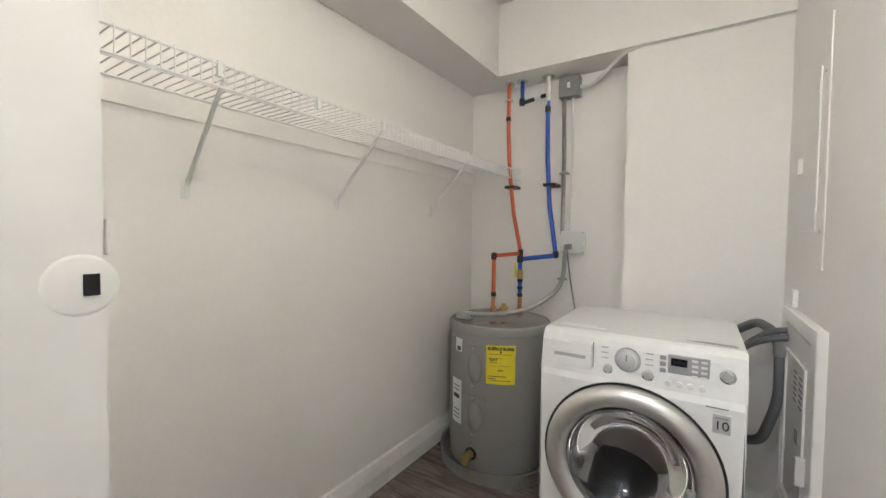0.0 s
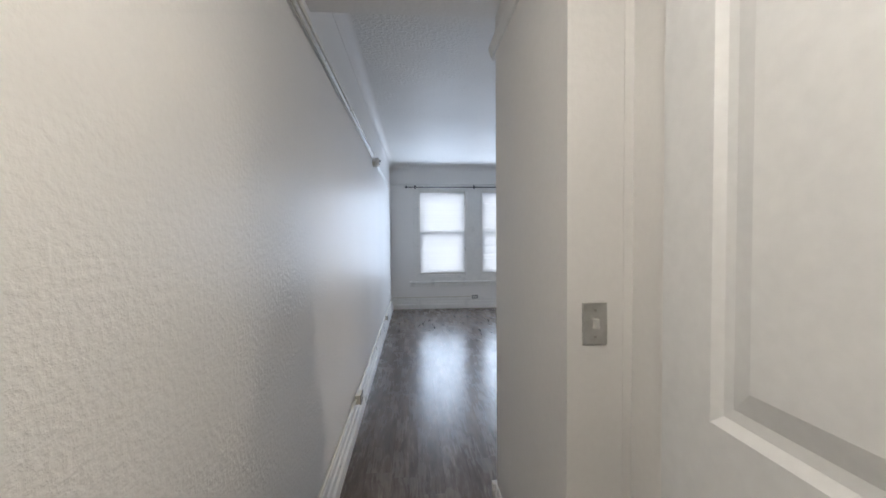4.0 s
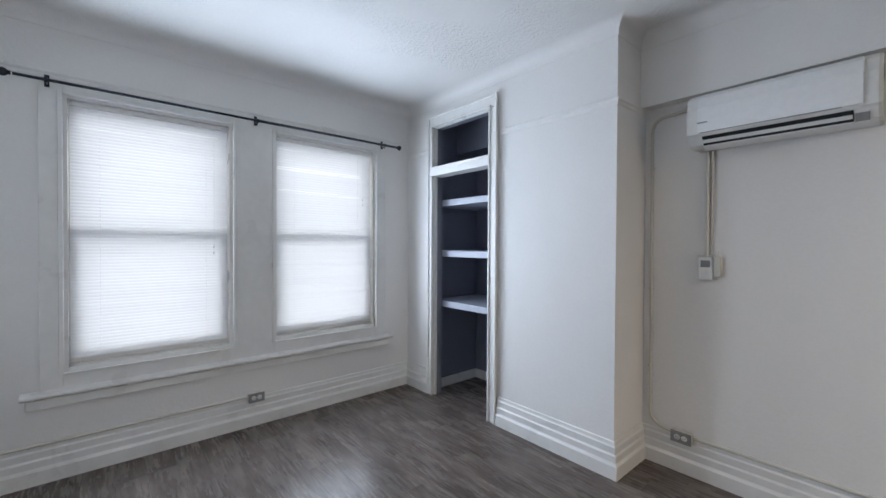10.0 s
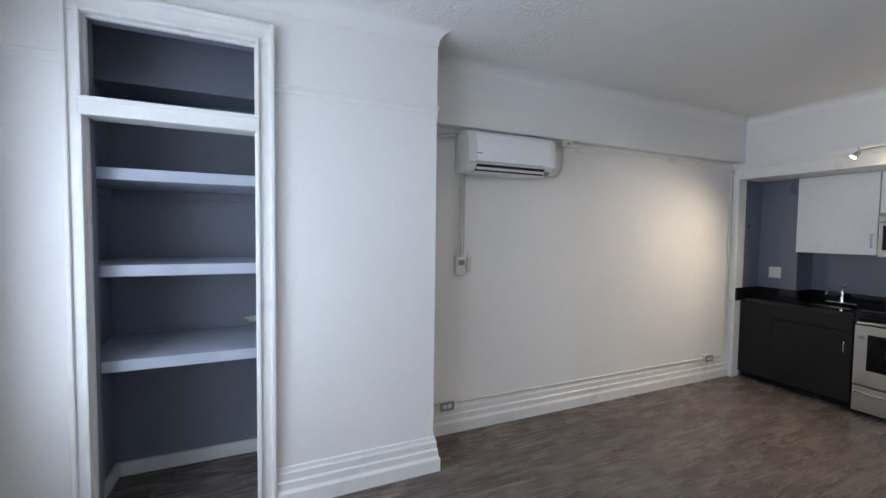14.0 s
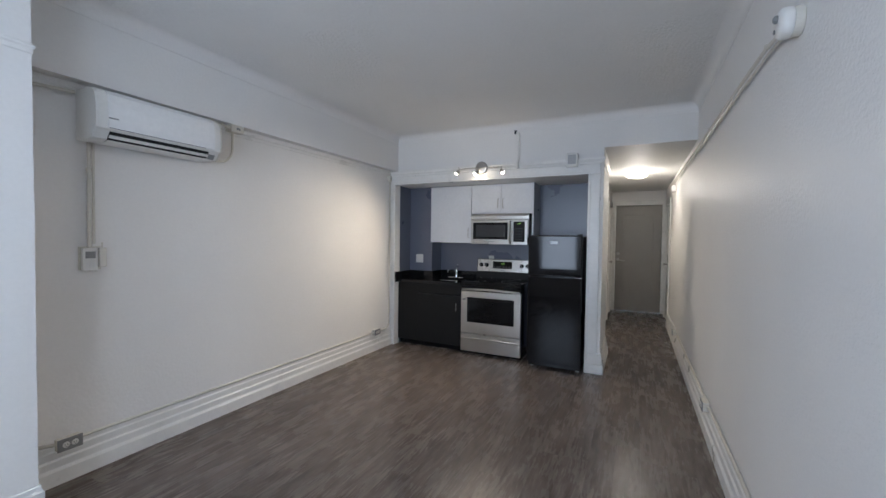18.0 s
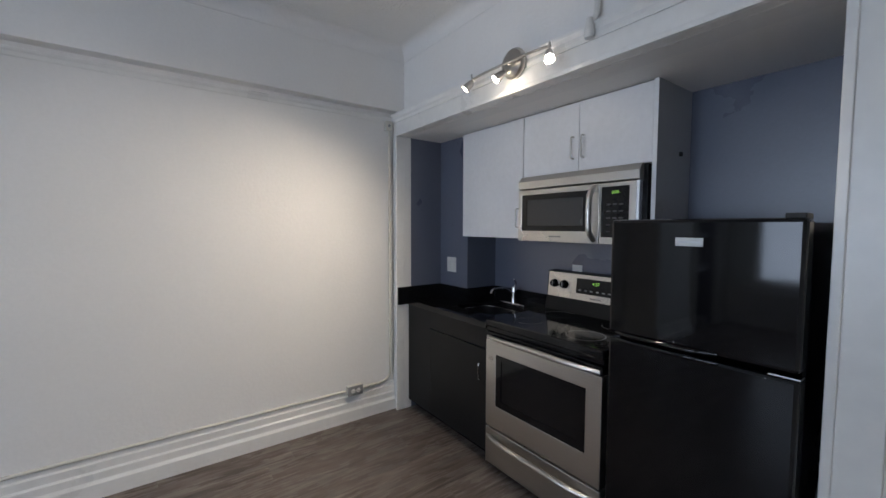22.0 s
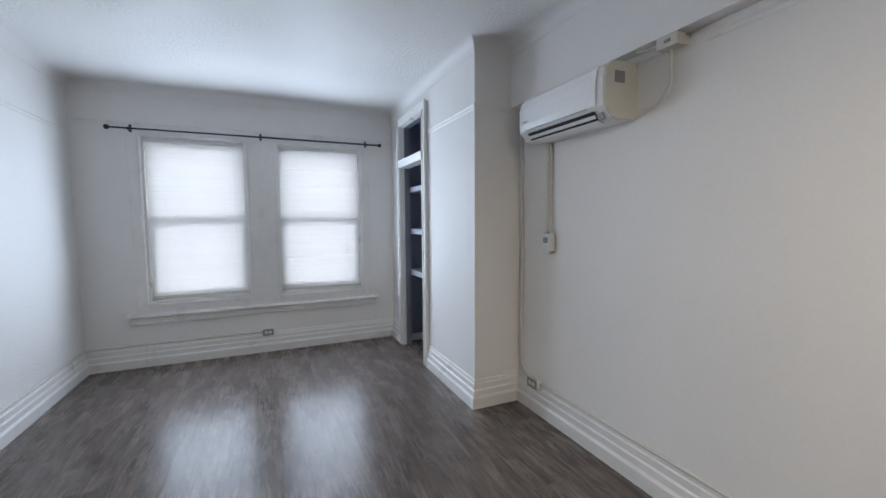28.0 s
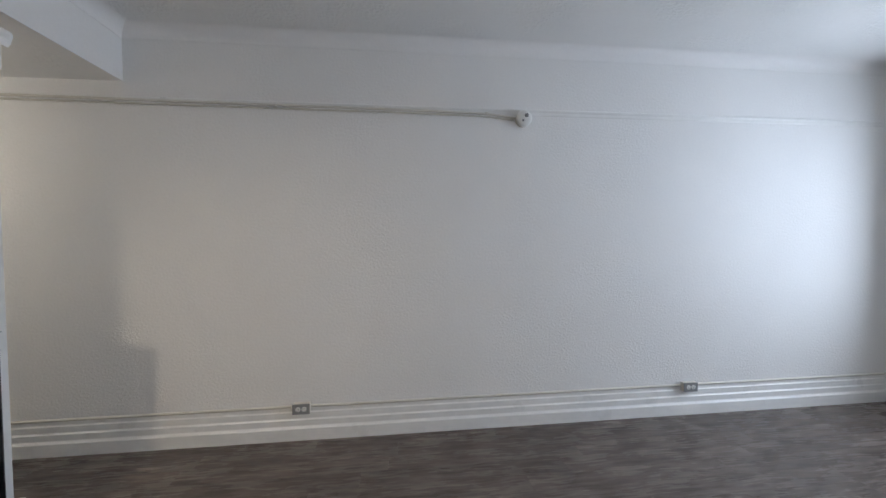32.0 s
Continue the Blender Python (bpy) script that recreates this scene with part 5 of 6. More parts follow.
# ---- closet ----
SZ = 1.566
shf = thing("wire_shelf", (-0.72, 2.2, SZ), "white coated wire closet shelf on diagonal braces", "shelf")
LX, FX, Y0, Y1 = -0.866, -0.565, 1.14, 3.245
for x, z in ((LX, SZ), (FX, SZ), (-0.715, SZ - 0.004), (FX, SZ - 0.052)):
    part("rail", tube(bmesh.new(), [(x, Y0, z), (x, Y1, z)], 0.0032, 8), ENAMEL, shf)
wire = bmesh.new()
tube(wire, [(LX, 0, SZ + 0.004), (FX, 0, SZ + 0.004), (FX + 0.004, 0, SZ - 0.002), (FX + 0.003, 0, SZ - 0.052)], 0.0017, 5)
wme = bpy.data.meshes.new("wire")
wire.to_mesh(wme)
wire.free()
wme.materials.append(ENAMEL)
n = int((Y1 - Y0) / 0.0255)
for i in range(n + 1):
    placed("wire", wme, shf, m=Matrix.Translation((0, Y0 + (Y1 - Y0) * i / n, 0)))
for y, ty in ((1.55, 1.505), (2.11, 2.05), (2.775, 2.675)):
    b = part("brace", pipe([(FX - 0.002, ty, SZ - 0.03), (FX - 0.03, ty, SZ - 0.055), (LX + 0.006, y, 1.315), (LX + 0.002, y, 1.29)], 0.006, 8, 0.02), ENAMEL, shf)
    part("brace_foot", made((-0.8705, LX + 0.003, y - 0.011, y + 0.011, 1.275, 1.325), bevel=0.001), ENAMEL, b)
    part("screw", disc((LX + 0.003, y, 1.30), "x", 0.004, 0.002, 8), NICKEL, b)
for y in (1.49, 1.77, 2.05, 2.35, 2.64, 2.95):
    part("lip_clip", made((FX - 0.004, FX + 0.006, y - 0.006, y + 0.006, SZ - 0.030, SZ + 0.006), bevel=0.001), ENAMEL, shf)
part("end_bracket", made((FX - 0.01, FX + 0.03, 3.225, 3.25, SZ - 0.06, SZ + 0.01), bevel=0.002), ENAMEL, shf)
struct("shelf_cleat", made((-0.87, -0.864, 1.12, 3.25, 1.500, 1.558), bevel=0.002), CLOSET, "painted cleat under the shelf", "trim")

cl = thing("bulb_holder", (0.40, 1.108, 2.15), "bare lit bulb in a white lampholder over the closet door", "wall light")
part("base", lathe([(0.055, 0.0), (0.055, 0.012), (0.035, 0.035), (0.024, 0.05)], 24, "y", (0.40, 1.108, 2.15)), PLASTIC, cl, smooth=True)
part("bulb", lathe([(0.013, 0.05), (0.015, 0.062), (0.028, 0.082), (0.028, 0.098), (0.018, 0.110), (0.0, 0.114)], 20, "y", (0.40, 1.108, 2.15)), BULB, cl, "lit bulb", smooth=True)

# water heater
HX, HYY, HR = -0.515, 2.925, 0.262
wh = thing("water_heater", (HX, HYY, 0), "squat grey electric water heater standing in a drain pan", "water heater")
part("jacket", lathe([(HR - 0.03, 0.03), (HR - 0.004, 0.034), (HR, 0.05), (HR, 0.726), (HR - 0.003, 0.735), (HR - 0.010, 0.7395), (HR - 0.020, 0.7395), (HR - 0.028, 0.736), (0.0, 0.738)], 56, "z", (HX, HYY, 0)), TANK, wh, smooth=True)
part("top_rim", lathe([(HR - 0.001, 0.694), (HR + 0.003, 0.696), (HR + 0.003, 0.726), (HR - 0.002, 0.735)], 56, "z", (HX, HYY, 0), cap=False), TANK, wh, smooth=True)
pan = thing("drain_pan", (HX, HYY, 0), "galvanised metal drain pan under the water heater", "pan")
part("wall", lathe([(0.0, 0.003), (0.295, 0.003), (0.302, 0.062), (0.309, 0.064), (0.309, 0.059), (0.305, 0.056), (0.303, 0.0), (0.0, 0.0)], 48, "z", (HX, HYY, 0)), PANSTEEL, pan, smooth=True)
view = math.atan2(1.0 - HYY, 0.40 - HX)


def on_tank(name, mat, ang, half, z0, z1, proud, parent, label=""):
    """A patch on the tank's jacket, centred at an angle."""
    bm = bmesh.new()
    k = 8
    rows = [[], [], [], []]
    for i in range(k + 1):
        a = ang + half * (2 * i / k - 1)
        for r, (rad, z) in enumerate(((HR + proud, z0), (HR + proud, z1), (HR - 0.002, z0), (HR - 0.002, z1))):
            rows[r].append(bm.verts.new((HX + rad * math.cos(a), HYY + rad * math.sin(a), z)))
    for p, q in ((0, 1), (1, 3), (3, 2), (2, 0)):
        for i in range(k):
            bm.faces.new((rows[p][i], rows[p][i + 1], rows[q][i + 1], rows[q][i]))
    for i in (0, k):
        bm.faces.new((rows[0][i], rows[1][i], rows[3][i], rows[2][i]))
    return part(name, bm, mat, parent, label)


A = view + 0.02
lab = on_tank("energy_label", YELLOW, A, 0.265, 0.475, 0.660, 0.0012, wh, "yellow energy label")


def tank_pose(ang, z, proud):
    return pose(HX + (HR + proud) * math.cos(ang), HYY + (HR + proud) * math.sin(ang), z, 90, 0, math.degrees(ang) + 90)


writing("label_title", "ENERGYGUIDE", 0.0185, tank_pose(A, 0.645, 0.0035), INK, lab, bold=0.0006)
writing("label_price", "$567", 0.020, tank_pose(A - 0.13, 0.593, 0.0030), INK, lab, bold=0.0005)
on_tank("label_bar", INK, A - 0.13, 0.07, 0.578, 0.5795, 0.0022, lab)
writing("label_usage", "4721", 0.013, tank_pose(A, 0.541, 0.0030), INK, lab, bold=0.0003)
on_tank("label_bar", INK, A, 0.17, 0.563, 0.5636, 0.0022, lab)
on_tank("label_bar", INK, A, 0.06, 0.600, 0.6006, 0.0022, lab)
on_tank("label_bar", INK, A - 0.06, 0.16, 0.512, 0.5145, 0.0022, lab)
on_tank("label_bar", INK, A - 0.16, 0.07, 0.501, 0.504, 0.0022, lab)
on_tank("label_bar", INK, A, 0.20, 0.617, 0.6185, 0.0022, lab)
on_tank("label_bar", INK, A, 0.18, 0.492, 0.494, 0.0022, lab)
part("label_arrow", lathe([(0.0, 0.622), (0.006, 0.630), (0.002, 0.630), (0.002, 0.640)], 10, "z", (HX + (HR + 0.002) * math.cos(A), HYY + (HR + 0.002) * math.sin(A), 0)), INK, lab)
for zz in (0.44, 0.20):
    cv = on_tank("access_cover", TANK, view - 0.50, 0.26, zz, zz + 0.205, 0.004, wh)
    for up in (0.012, 0.193):
        part("cover_screw", disc(tank_pose(view - 0.5, zz + up, 0.003).translation - Vector((0, 0, 0.003)), "z", 0.005, 0.006, 8, 0.001), NICKEL, cv)
    bulge = bmesh.new()
    bmesh.ops.create_uvsphere(bulge, u_segments=20, v_segments=12, radius=1.0)
    for v in bulge.verts:
        v.co = tank_pose(view - 0.46, zz + 0.10, -0.004) @ Vector((v.co.x * 0.040, v.co.y * 0.078, v.co.z * 0.022))
    part("cover_bulge", bulge, TANK, cv, smooth=True)
s1 = on_tank("warning_sticker", PAPER, view - 0.86, 0.10, 0.60, 0.665, 0.0014, wh, "white warning sticker")
on_tank("sticker_mark", INK, view - 0.86, 0.05, 0.605, 0.625, 0.0022, s1)
s2 = on_tank("rating_sticker", PAPER, view - 0.93, 0.15, 0.235, 0.455, 0.0014, wh, "white rating sticker")
for zz in (0.26, 0.28, 0.30, 0.36, 0.40, 0.42):
    on_tank("sticker_mark", INK, view - 0.93, 0.10, zz, zz + (0.02 if zz == 0.36 else 0.004), 0.0022, s2)
a = view - 0.52
dvx, dvy = HX + HR * math.cos(a), HYY + HR * math.sin(a)
part("drain_valve", tube(bmesh.new(), [(dvx, dvy, 0.115), (dvx + 0.05 * math.cos(a), dvy + 0.05 * math.sin(a), 0.112), (dvx + 0.055 * math.cos(a), dvy + 0.055 * math.sin(a), 0.085)], [0.019, 0.018, 0.015], 14), BRASS, wh)
part("valve_collar", tube(bmesh.new(), [(dvx - 0.004 * math.cos(a), dvy - 0.004 * math.sin(a), 0.115), (dvx + 0.006 * math.cos(a), dvy + 0.006 * math.sin(a), 0.115)], 0.030, 20), RUBBER, wh)

BW = 3.25
YP = 3.165
op = thing("hot_water_pipe", (-0.5, YP, 1.0), "orange plastic hot water pipe on the closet wall", "pipe")
part("riser", tube(bmesh.new(), [(-0.585, YP, 2.06), (-0.588, YP, 1.80), (-0.575, YP, 1.55), (-0.545, YP, 1.30), (-0.500, YP, 1.085)], 0.0115, 12), ORANGE, op, smooth=True)
part("branch", tube(bmesh.new(), [(-0.500, YP, 1.075), (-0.60, 3.03, 1.062)], 0.0115, 12), ORANGE, op, smooth=True)
part("drop", tube(bmesh.new(), [(-0.602, 3.028, 1.055), (-0.602, 3.028, 0.84)], 0.0115, 12), ORANGE, op, smooth=True)
part("nipple", tube(bmesh.new(), [(-0.602, 3.028, 0.735), (-0.602, 3.028, 0.775), (-0.602, 3.028, 0.78), (-0.602, 3.028, 0.85)], [0.017, 0.017, 0.012, 0.012], 12), COPPER, op, "copper nipple")
for p in ((-0.500, YP, 1.078), (-0.602, 3.028, 1.060)):
    part("elbow", lathe([(0.0, -0.022), (0.015, -0.018), (0.017, 0), (0.015, 0.018), (0.0, 0.022)], 12, "z", p), RUBBER, op, smooth=True)
for p in ((-0.588, YP, 1.855), (-0.602, 3.028, 0.845)):
    part("crimp_ring", disc((p[0], p[1], p[2] - 0.012), "z", 0.0145, 0.024, 12), RUBBER, op)
part("flange", disc((-0.585, YP, 2.048), "z", 0.03, 0.010, 20, 0.002), CHROME, op)
part("flange", disc((-0.586, YP, 1.955), "z", 0.024, 0.006, 20), CHROME, op)
part("clamp", made((-0.60, -0.54, YP - 0.016, BW, 1.452, 1.468), bevel=0.002), RUBBER, op)
bp = thing("cold_water_pipe", (-0.3, YP, 1.0), "blue plastic cold water pipe with a shut-off valve", "pipe")
part("stub", tube(bmesh.new(), [(-0.505, YP, 2.06), (-0.505, YP, 1.95)], 0.0115, 12), BLUEPEX, bp, smooth=True)
part("cross_piece", tube(bmesh.new(), [(-0.495, YP, 1.935), (-0.365, YP, 1.955)], 0.011, 12), RUBBER, bp)
part("coupling", tube(bmesh.new(), [(-0.43, YP, 1.945), (-0.395, YP, 1.95)], 0.0135, 12), PLASTIC, bp)
part("white_riser", tube(bmesh.new(), [(-0.355, YP, 2.06), (-0.355, YP, 1.90)], 0.0125, 12), PLASTIC, bp)
part("riser", tube(bmesh.new(), [(-0.355, YP, 1.92), (-0.350, YP, 1.60), (-0.335, YP, 1.35), (-0.295, YP, 1.08)], 0.0125, 12), BLUEPEX, bp, smooth=True)
part("branch", tube(bmesh.new(), [(-0.295, YP, 1.07), (-0.455, 3.06, 1.048)], 0.0125, 12), BLUEPEX, bp, smooth=True)
part("drop", tube(bmesh.new(), [(-0.458, 3.058, 1.045), (-0.455, 3.055, 0.84)], 0.0115, 12), BLUEPEX, bp, smooth=True)
part("nipple", tube(bmesh.new(), [(-0.455, 3.055, 0.735), (-0.455, 3.055, 0.775), (-0.455, 3.055, 0.78), (-0.455, 3.055, 0.85)], [0.017, 0.017, 0.012, 0.012], 12), COPPER, bp, "copper nipple")
for p in ((-0.295, YP, 1.075), (-0.458, 3.058, 1.048), (-0.505, YP, 1.94)):
    part("elbow", lathe([(0.0, -0.022), (0.016, -0.018), (0.018, 0), (0.016, 0.018), (0.0, 0.022)], 12, "z", p), RUBBER, bp, smooth=True)
part("valve_body", disc((-0.457, 3.057, 0.94), "z", 0.018, 0.05, 12, 0.004), BRASS, bp)
part("valve_lever", made((-0.480, -0.474, 3.03, 3.05, 0.95, 1.03), bevel=0.002), YELLOW, bp, "yellow valve lever")
for z in (0.93, 0.89, 0.85):
    part("crimp_ring", disc((-0.456, 3.056, z - 0.008), "z", 0.0145, 0.016, 12), RUBBER, bp)
part("crimp_ring", disc((-0.354, YP, 1.86), "z", 0.0155, 0.03, 12), RUBBER, bp)
for x in (-0.505, -0.355):
    part("flange", disc((x, YP, 2.048), "z", 0.032, 0.010, 20, 0.002), CHROME, bp)
part("clamp", made((-0.37, -0.30, YP - 0.018, BW, 1.452, 1.468), bevel=0.002), RUBBER, bp)
rv = thing("relief_valve", (-0.52, 3.07, 0.74), "brass relief valve on top of the water heater", "valve")
part("body", lathe([(0.018, 0.0), (0.018, 0.02), (0.026, 0.024), (0.026, 0.045), (0.014, 0.05), (0.012, 0.065), (0.0, 0.066)], 16, "z", (-0.525, 3.0, 0.738)), BRASS, rv)
part("outlet_stub", tube(bmesh.new(), [(-0.50, 3.0, 0.765), (-0.40, 3.02, 0.775)], 0.010, 10), PLASTIC2, rv)

gb = thing("electrical_box", (-0.25, BW, 2.0), "grey metal disconnect box on the closet wall", "electrical box")
part("box", made((-0.305, -0.195, BW - 0.06, BW, 1.935, 2.045), bevel=0.004), GREYPL, gb)
part("toggle", made((-0.258, -0.242, BW - 0.068, BW - 0.059, 1.98, 2.01), bevel=0.002), PAPER, gb)
mc = thing("flexible_metal_conduit", (-0.27, BW - 0.02, 1.5), "ribbed galvanised conduit from the box down to the heater", "conduit")


def ribbed(pts, r):
    path = pipe_points(pts, 0.10)
    out, rad, k = [], [], 0
    for p, q in zip(path, path[1:]):
        m = max(2, int((q - p).length / 0.004))
        for i in range(m):
            out.append(p.lerp(q, i / m))
            rad.append(r * (1.0 if k % 2 else 0.84))
            k += 1
    return tube(bmesh.new(), out, rad, 10)


def pipe_points(pts, bend, steps=6):
    pts = [Vector(p) for p in pts]
    path = [pts[0]]
    for a, b, c in zip(pts, pts[1:], pts[2:]):
        u, v = (a - b).normalized(), (c - b).normalized()
        k = min(bend, (a - b).length / 2.1, (c - b).length / 2.1)
        for i in range(steps + 1):
            t = i / steps
            path.append((1 - t) ** 2 * (b + u * k) + 2 * t * (1 - t) * b + t * t * (b + v * k))
    path.append(pts[-1])
    return path


part("upper_run", ribbed([(-0.282, BW - 0.03, 1.935), (-0.278, BW - 0.018, 1.6), (-0.280, BW - 0.018, 1.18)], 0.012), GALV, mc)
part("lower_run", ribbed([(-0.255, BW - 0.04, 1.13), (-0.26, BW - 0.05, 0.90), (-0.36, 3.0, 0.79), (-0.50, 2.84, 0.770), (-0.63, 2.80, 0.766), (-0.66, 2.81, 0.742)], 0.013), GALV, mc)
part("connector", made((-0.70, -0.62, 2.78, 2.83, 0.738, 0.775), bevel=0.006), GALV, mc)
for z in (1.52, 0.93):
    part("strap", made((-0.30, -0.25, BW - 0.035, BW, z, z + 0.012), bevel=0.002), GALV, mc)
wc = thing("white_cable", (-0.235, BW - 0.01, 1.5), "white cable beside the metal conduit", "cable")
part("cable", pipe([(-0.238, BW - 0.02, 1.935), (-0.236, BW - 0.012, 1.55), (-0.240, BW - 0.012, 1.18)], 0.008, 8, 0.05), PLASTIC, wc)
pc = thing("power_cord", (-0.24, BW, 1.1), "grey power cord hanging from the closet socket", "cord")
part("plug", made((-0.245, -0.215, BW - 0.09, BW - 0.05, 1.105, 1.135), bevel=0.006), GREYPL, pc)
part("cord", pipe([(-0.235, BW - 0.08, 1.11), (-0.225, BW - 0.05, 0.95), (-0.19, BW - 0.04, 0.75), (-0.16, BW - 0.06, 0.50)], 0.0045, 8, 0.08), GREYPL, pc)
co = thing("wall_socket", (-0.22, BW, 1.14), "white square socket plate on the closet wall", "socket")
part("box", made((-0.275, -0.155, BW - 0.045, BW, 1.085, 1.20), bevel=0.004), PLASTIC, co)
part("plate", made((-0.28, -0.150, BW - 0.050, BW - 0.044, 1.08, 1.205), bevel=0.002), PAPER, co)
part("receptacle", disc((-0.222, BW - 0.054, 1.165), "y", 0.017, 0.005, 16), PLASTIC, co)
for x, z in ((-0.27, 1.09), (-0.16, 1.09), (-0.16, 1.195)):
    part("screw", disc((x, BW - 0.052, z), "y", 0.004, 0.003, 8), NICKEL, co)
cc = thing("ceiling_conduit", (-0.1, 2.5, 2.38), "white conduits strapped under the closet ceiling", "conduit")
for y, b in ((2.50, 0.02), (2.86, 0.05)):
    part("conduit", pipe([(-0.60, y - b, 2.405), (-0.45, y, 2.43), (-0.2, y + 0.01, 2.43), (0.65, y + 0.03, 2.43)], 0.014, 10, 0.08), PLASTIC, cc, smooth=True)
wl = thing("wall_cable", (0.2, 3.03, 2.05), "white cable running along the closet soffit", "cable")
part("cable", pipe([(-0.195, BW - 0.03, 1.985), (-0.12, BW - 0.03, 1.99), (0.02, 3.10, 2.05), (0.10, 3.055, 2.066), (0.655, 3.055, 2.075)], 0.010, 10, 0.05), PLASTIC, wl, smooth=True)

# electrical panel and access door on the right-hand closet wall
ep = thing("breaker_panel", (0.66, 2.62, 1.1), "painted-over electrical panel cover on the closet wall", "electrical panel")
part("cover", made((0.656, 0.661, 2.49, 2.88, 1.09, 1.80), bevel=0.003), CLOSET, ep)
pdr = part("panel_door", made((0.652, 0.657, 2.57, 2.81, 1.20, 1.68), bevel=0.003), CLOSET, ep)
part("latch", made((0.638, 0.653, 2.765, 2.795, 1.395, 1.445), bevel=0.003), PLASTIC, pdr, "white latch")
for z in (1.24, 1.62):
    part("hinge", made((0.649, 0.6525, 2.563, 2.573, z - 0.02, z + 0.02), bevel=0.001), PAPER, pdr)
for z in (1.2, 1.65):
    part("screw", disc((0.656, 2.525, z), "x", 0.005, -0.003, 8), NICKEL, ep)
ap = thing("access_panel", (0.66, 2.6, 0.5), "white framed access panel with a lower latch", "access panel")
part("surround", frame_ring("x", 0.636, 0.026, (2.40, 2.92, 0.20, 0.935), (2.46, 2.87, 0.26, 0.885), 0.004), TRIM, ap)
pl2 = part("panel_door", made((0.640, 0.660, 2.465, 2.865, 0.265, 0.88), bevel=0.003), TRIM, ap)
part("inner_recess", frame_ring("x", 0.634, 0.008, (2.51, 2.82, 0.30, 0.80), (2.525, 2.805, 0.315, 0.785), 0.002), TRIM, pl2)
for k in range(6):
    for y in (2.56, 2.64):
        part("vent_slot", made((0.6382, 0.641, y, y + 0.04, 0.66 + k * 0.018, 0.666 + k * 0.018)), GREYPL, pl2)
part("mark", made((0.6382, 0.641, 2.60, 2.64, 0.54, 0.58)), GREYPL, pl2)
part("latch", made((0.618, 0.641, 2.48, 2.50, 0.47, 0.55), bevel=0.004), PLASTIC, pl2)
part("upper_tab", made((0.645, 0.661, 2.80, 2.86, 0.94, 1.0), bevel=0.003), TRIM, ap)

# washer
ws = thing("washing_machine", (0.2, 2.7, 0), "white front-loading washing machine with a chrome door ring", "washing machine")
wx0, wx1, wy0, wy1, wzt = -0.105, 0.500, 2.40, 2.96, 0.845
body = [(wy0 + 0.022, 0.015), (wy0 + 0.010, 0.03), (wy0 + 0.002, 0.30), (wy0, 0.68), (wy0 + 0.008, 0.70), (wy0 + 0.022, 0.805), (wy0 + 0.027, 0.826), (wy0 + 0.037, 0.839), (wy0 + 0.055, wzt), (wy1, wzt), (wy1, 0.015)]
bb = extruded(body, wx0, wx1, lambda y, z, s: (s, y, z))
bmesh.ops.bevel(bb, geom=[e for e in bb.edges if abs(e.verts[0].co.x - e.verts[1].co.x) < 1e-5], offset=0.006, segments=2, affect="EDGES")
bb.normal_update()
bmesh.ops.delete(bb, geom=[f for f in bb.faces if f.calc_area() > 0.05 and abs(f.normal.y) > 0.9 and f.calc_center_median().y < wy0 + 0.1 and f.calc_center_median().z < 0.69], context="FACES_ONLY")
part("cabinet", bb, ENAMEL, ws)


def front_y(z):
    """The slightly bowed front of the cabinet at a height."""
    return wy0 + (0.010 - 0.008 * (z - 0.03) / 0.27 if z < 0.30 else 0.002 - 0.002 * (z - 0.30) / 0.38)


fp = bmesh.new()
inner, outer = [], []
for k in range(96):
    a = 2 * math.pi * k / 96
    c, s = math.cos(a), math.sin(a)
    reach = min((wx1 - 0.006 - 0.190) / c if c > 1e-6 else ((wx0 + 0.006 - 0.190) / c if c < -1e-6 else 9), (0.68 - 0.425) / s if s > 1e-6 else ((0.03 - 0.425) / s if s < -1e-6 else 9))
    ring = []
    for r in (0.205, max(reach, 0.206)):
        ring.append(fp.verts.new((0.190 + r * c, front_y(0.425 + r * s), 0.425 + r * s)))
    inner.append(ring[0])
    outer.append(ring[1])
for k in range(96):
    fp.faces.new((inner[k], inner[(k + 1) % 96], outer[(k + 1) % 96], outer[k]))
for sx, sz, k in ((wx1 - 0.006, 0.68, 0), (wx0 + 0.006, 0.68, 0), (wx0 + 0.006, 0.03, 0), (wx1 - 0.006, 0.03, 0)):
    a = math.atan2(sz - 0.425, sx - 0.190) % (2 * math.pi)
    k = int(a / (2 * math.pi) * 96)
    v = fp.verts.new((sx, front_y(sz), sz))
    fp.faces.new((outer[k], v, outer[(k + 1) % 96]))
part("front_panel", fp, ENAMEL, ws)
part("lid_label", made((-0.07, 0.10, 2.50, 2.51, wzt, wzt + 0.0006), (-0.07, 0.06, 2.53, 2.537, wzt, wzt + 0.0006)), WHITECAB, ws)
part("manual_flap", extruded([(0.345, 2.495), (0.48, 2.475), (0.475, 2.505), (0.40, 2.51)], wzt - 0.0002, wzt + 0.0008, lambda x, y, s: (x, y, s)), GREYPL, ws, "grey smudged sticker")
CX, CZ, FY = 0.190, 0.425, wy0
rings = lathe([(0.262, 0.006), (0.266, -0.008), (0.262, -0.022), (0.254, -0.032), (0.236, -0.040), (0.214, -0.038), (0.203, -0.030), (0.196, -0.014), (0.192, 0.012)], 64, "y", (CX, FY, CZ), cap=False)
dr2 = part("door_ring", rings, RINGSTEEL, ws, "polished metal door ring", smooth=True)
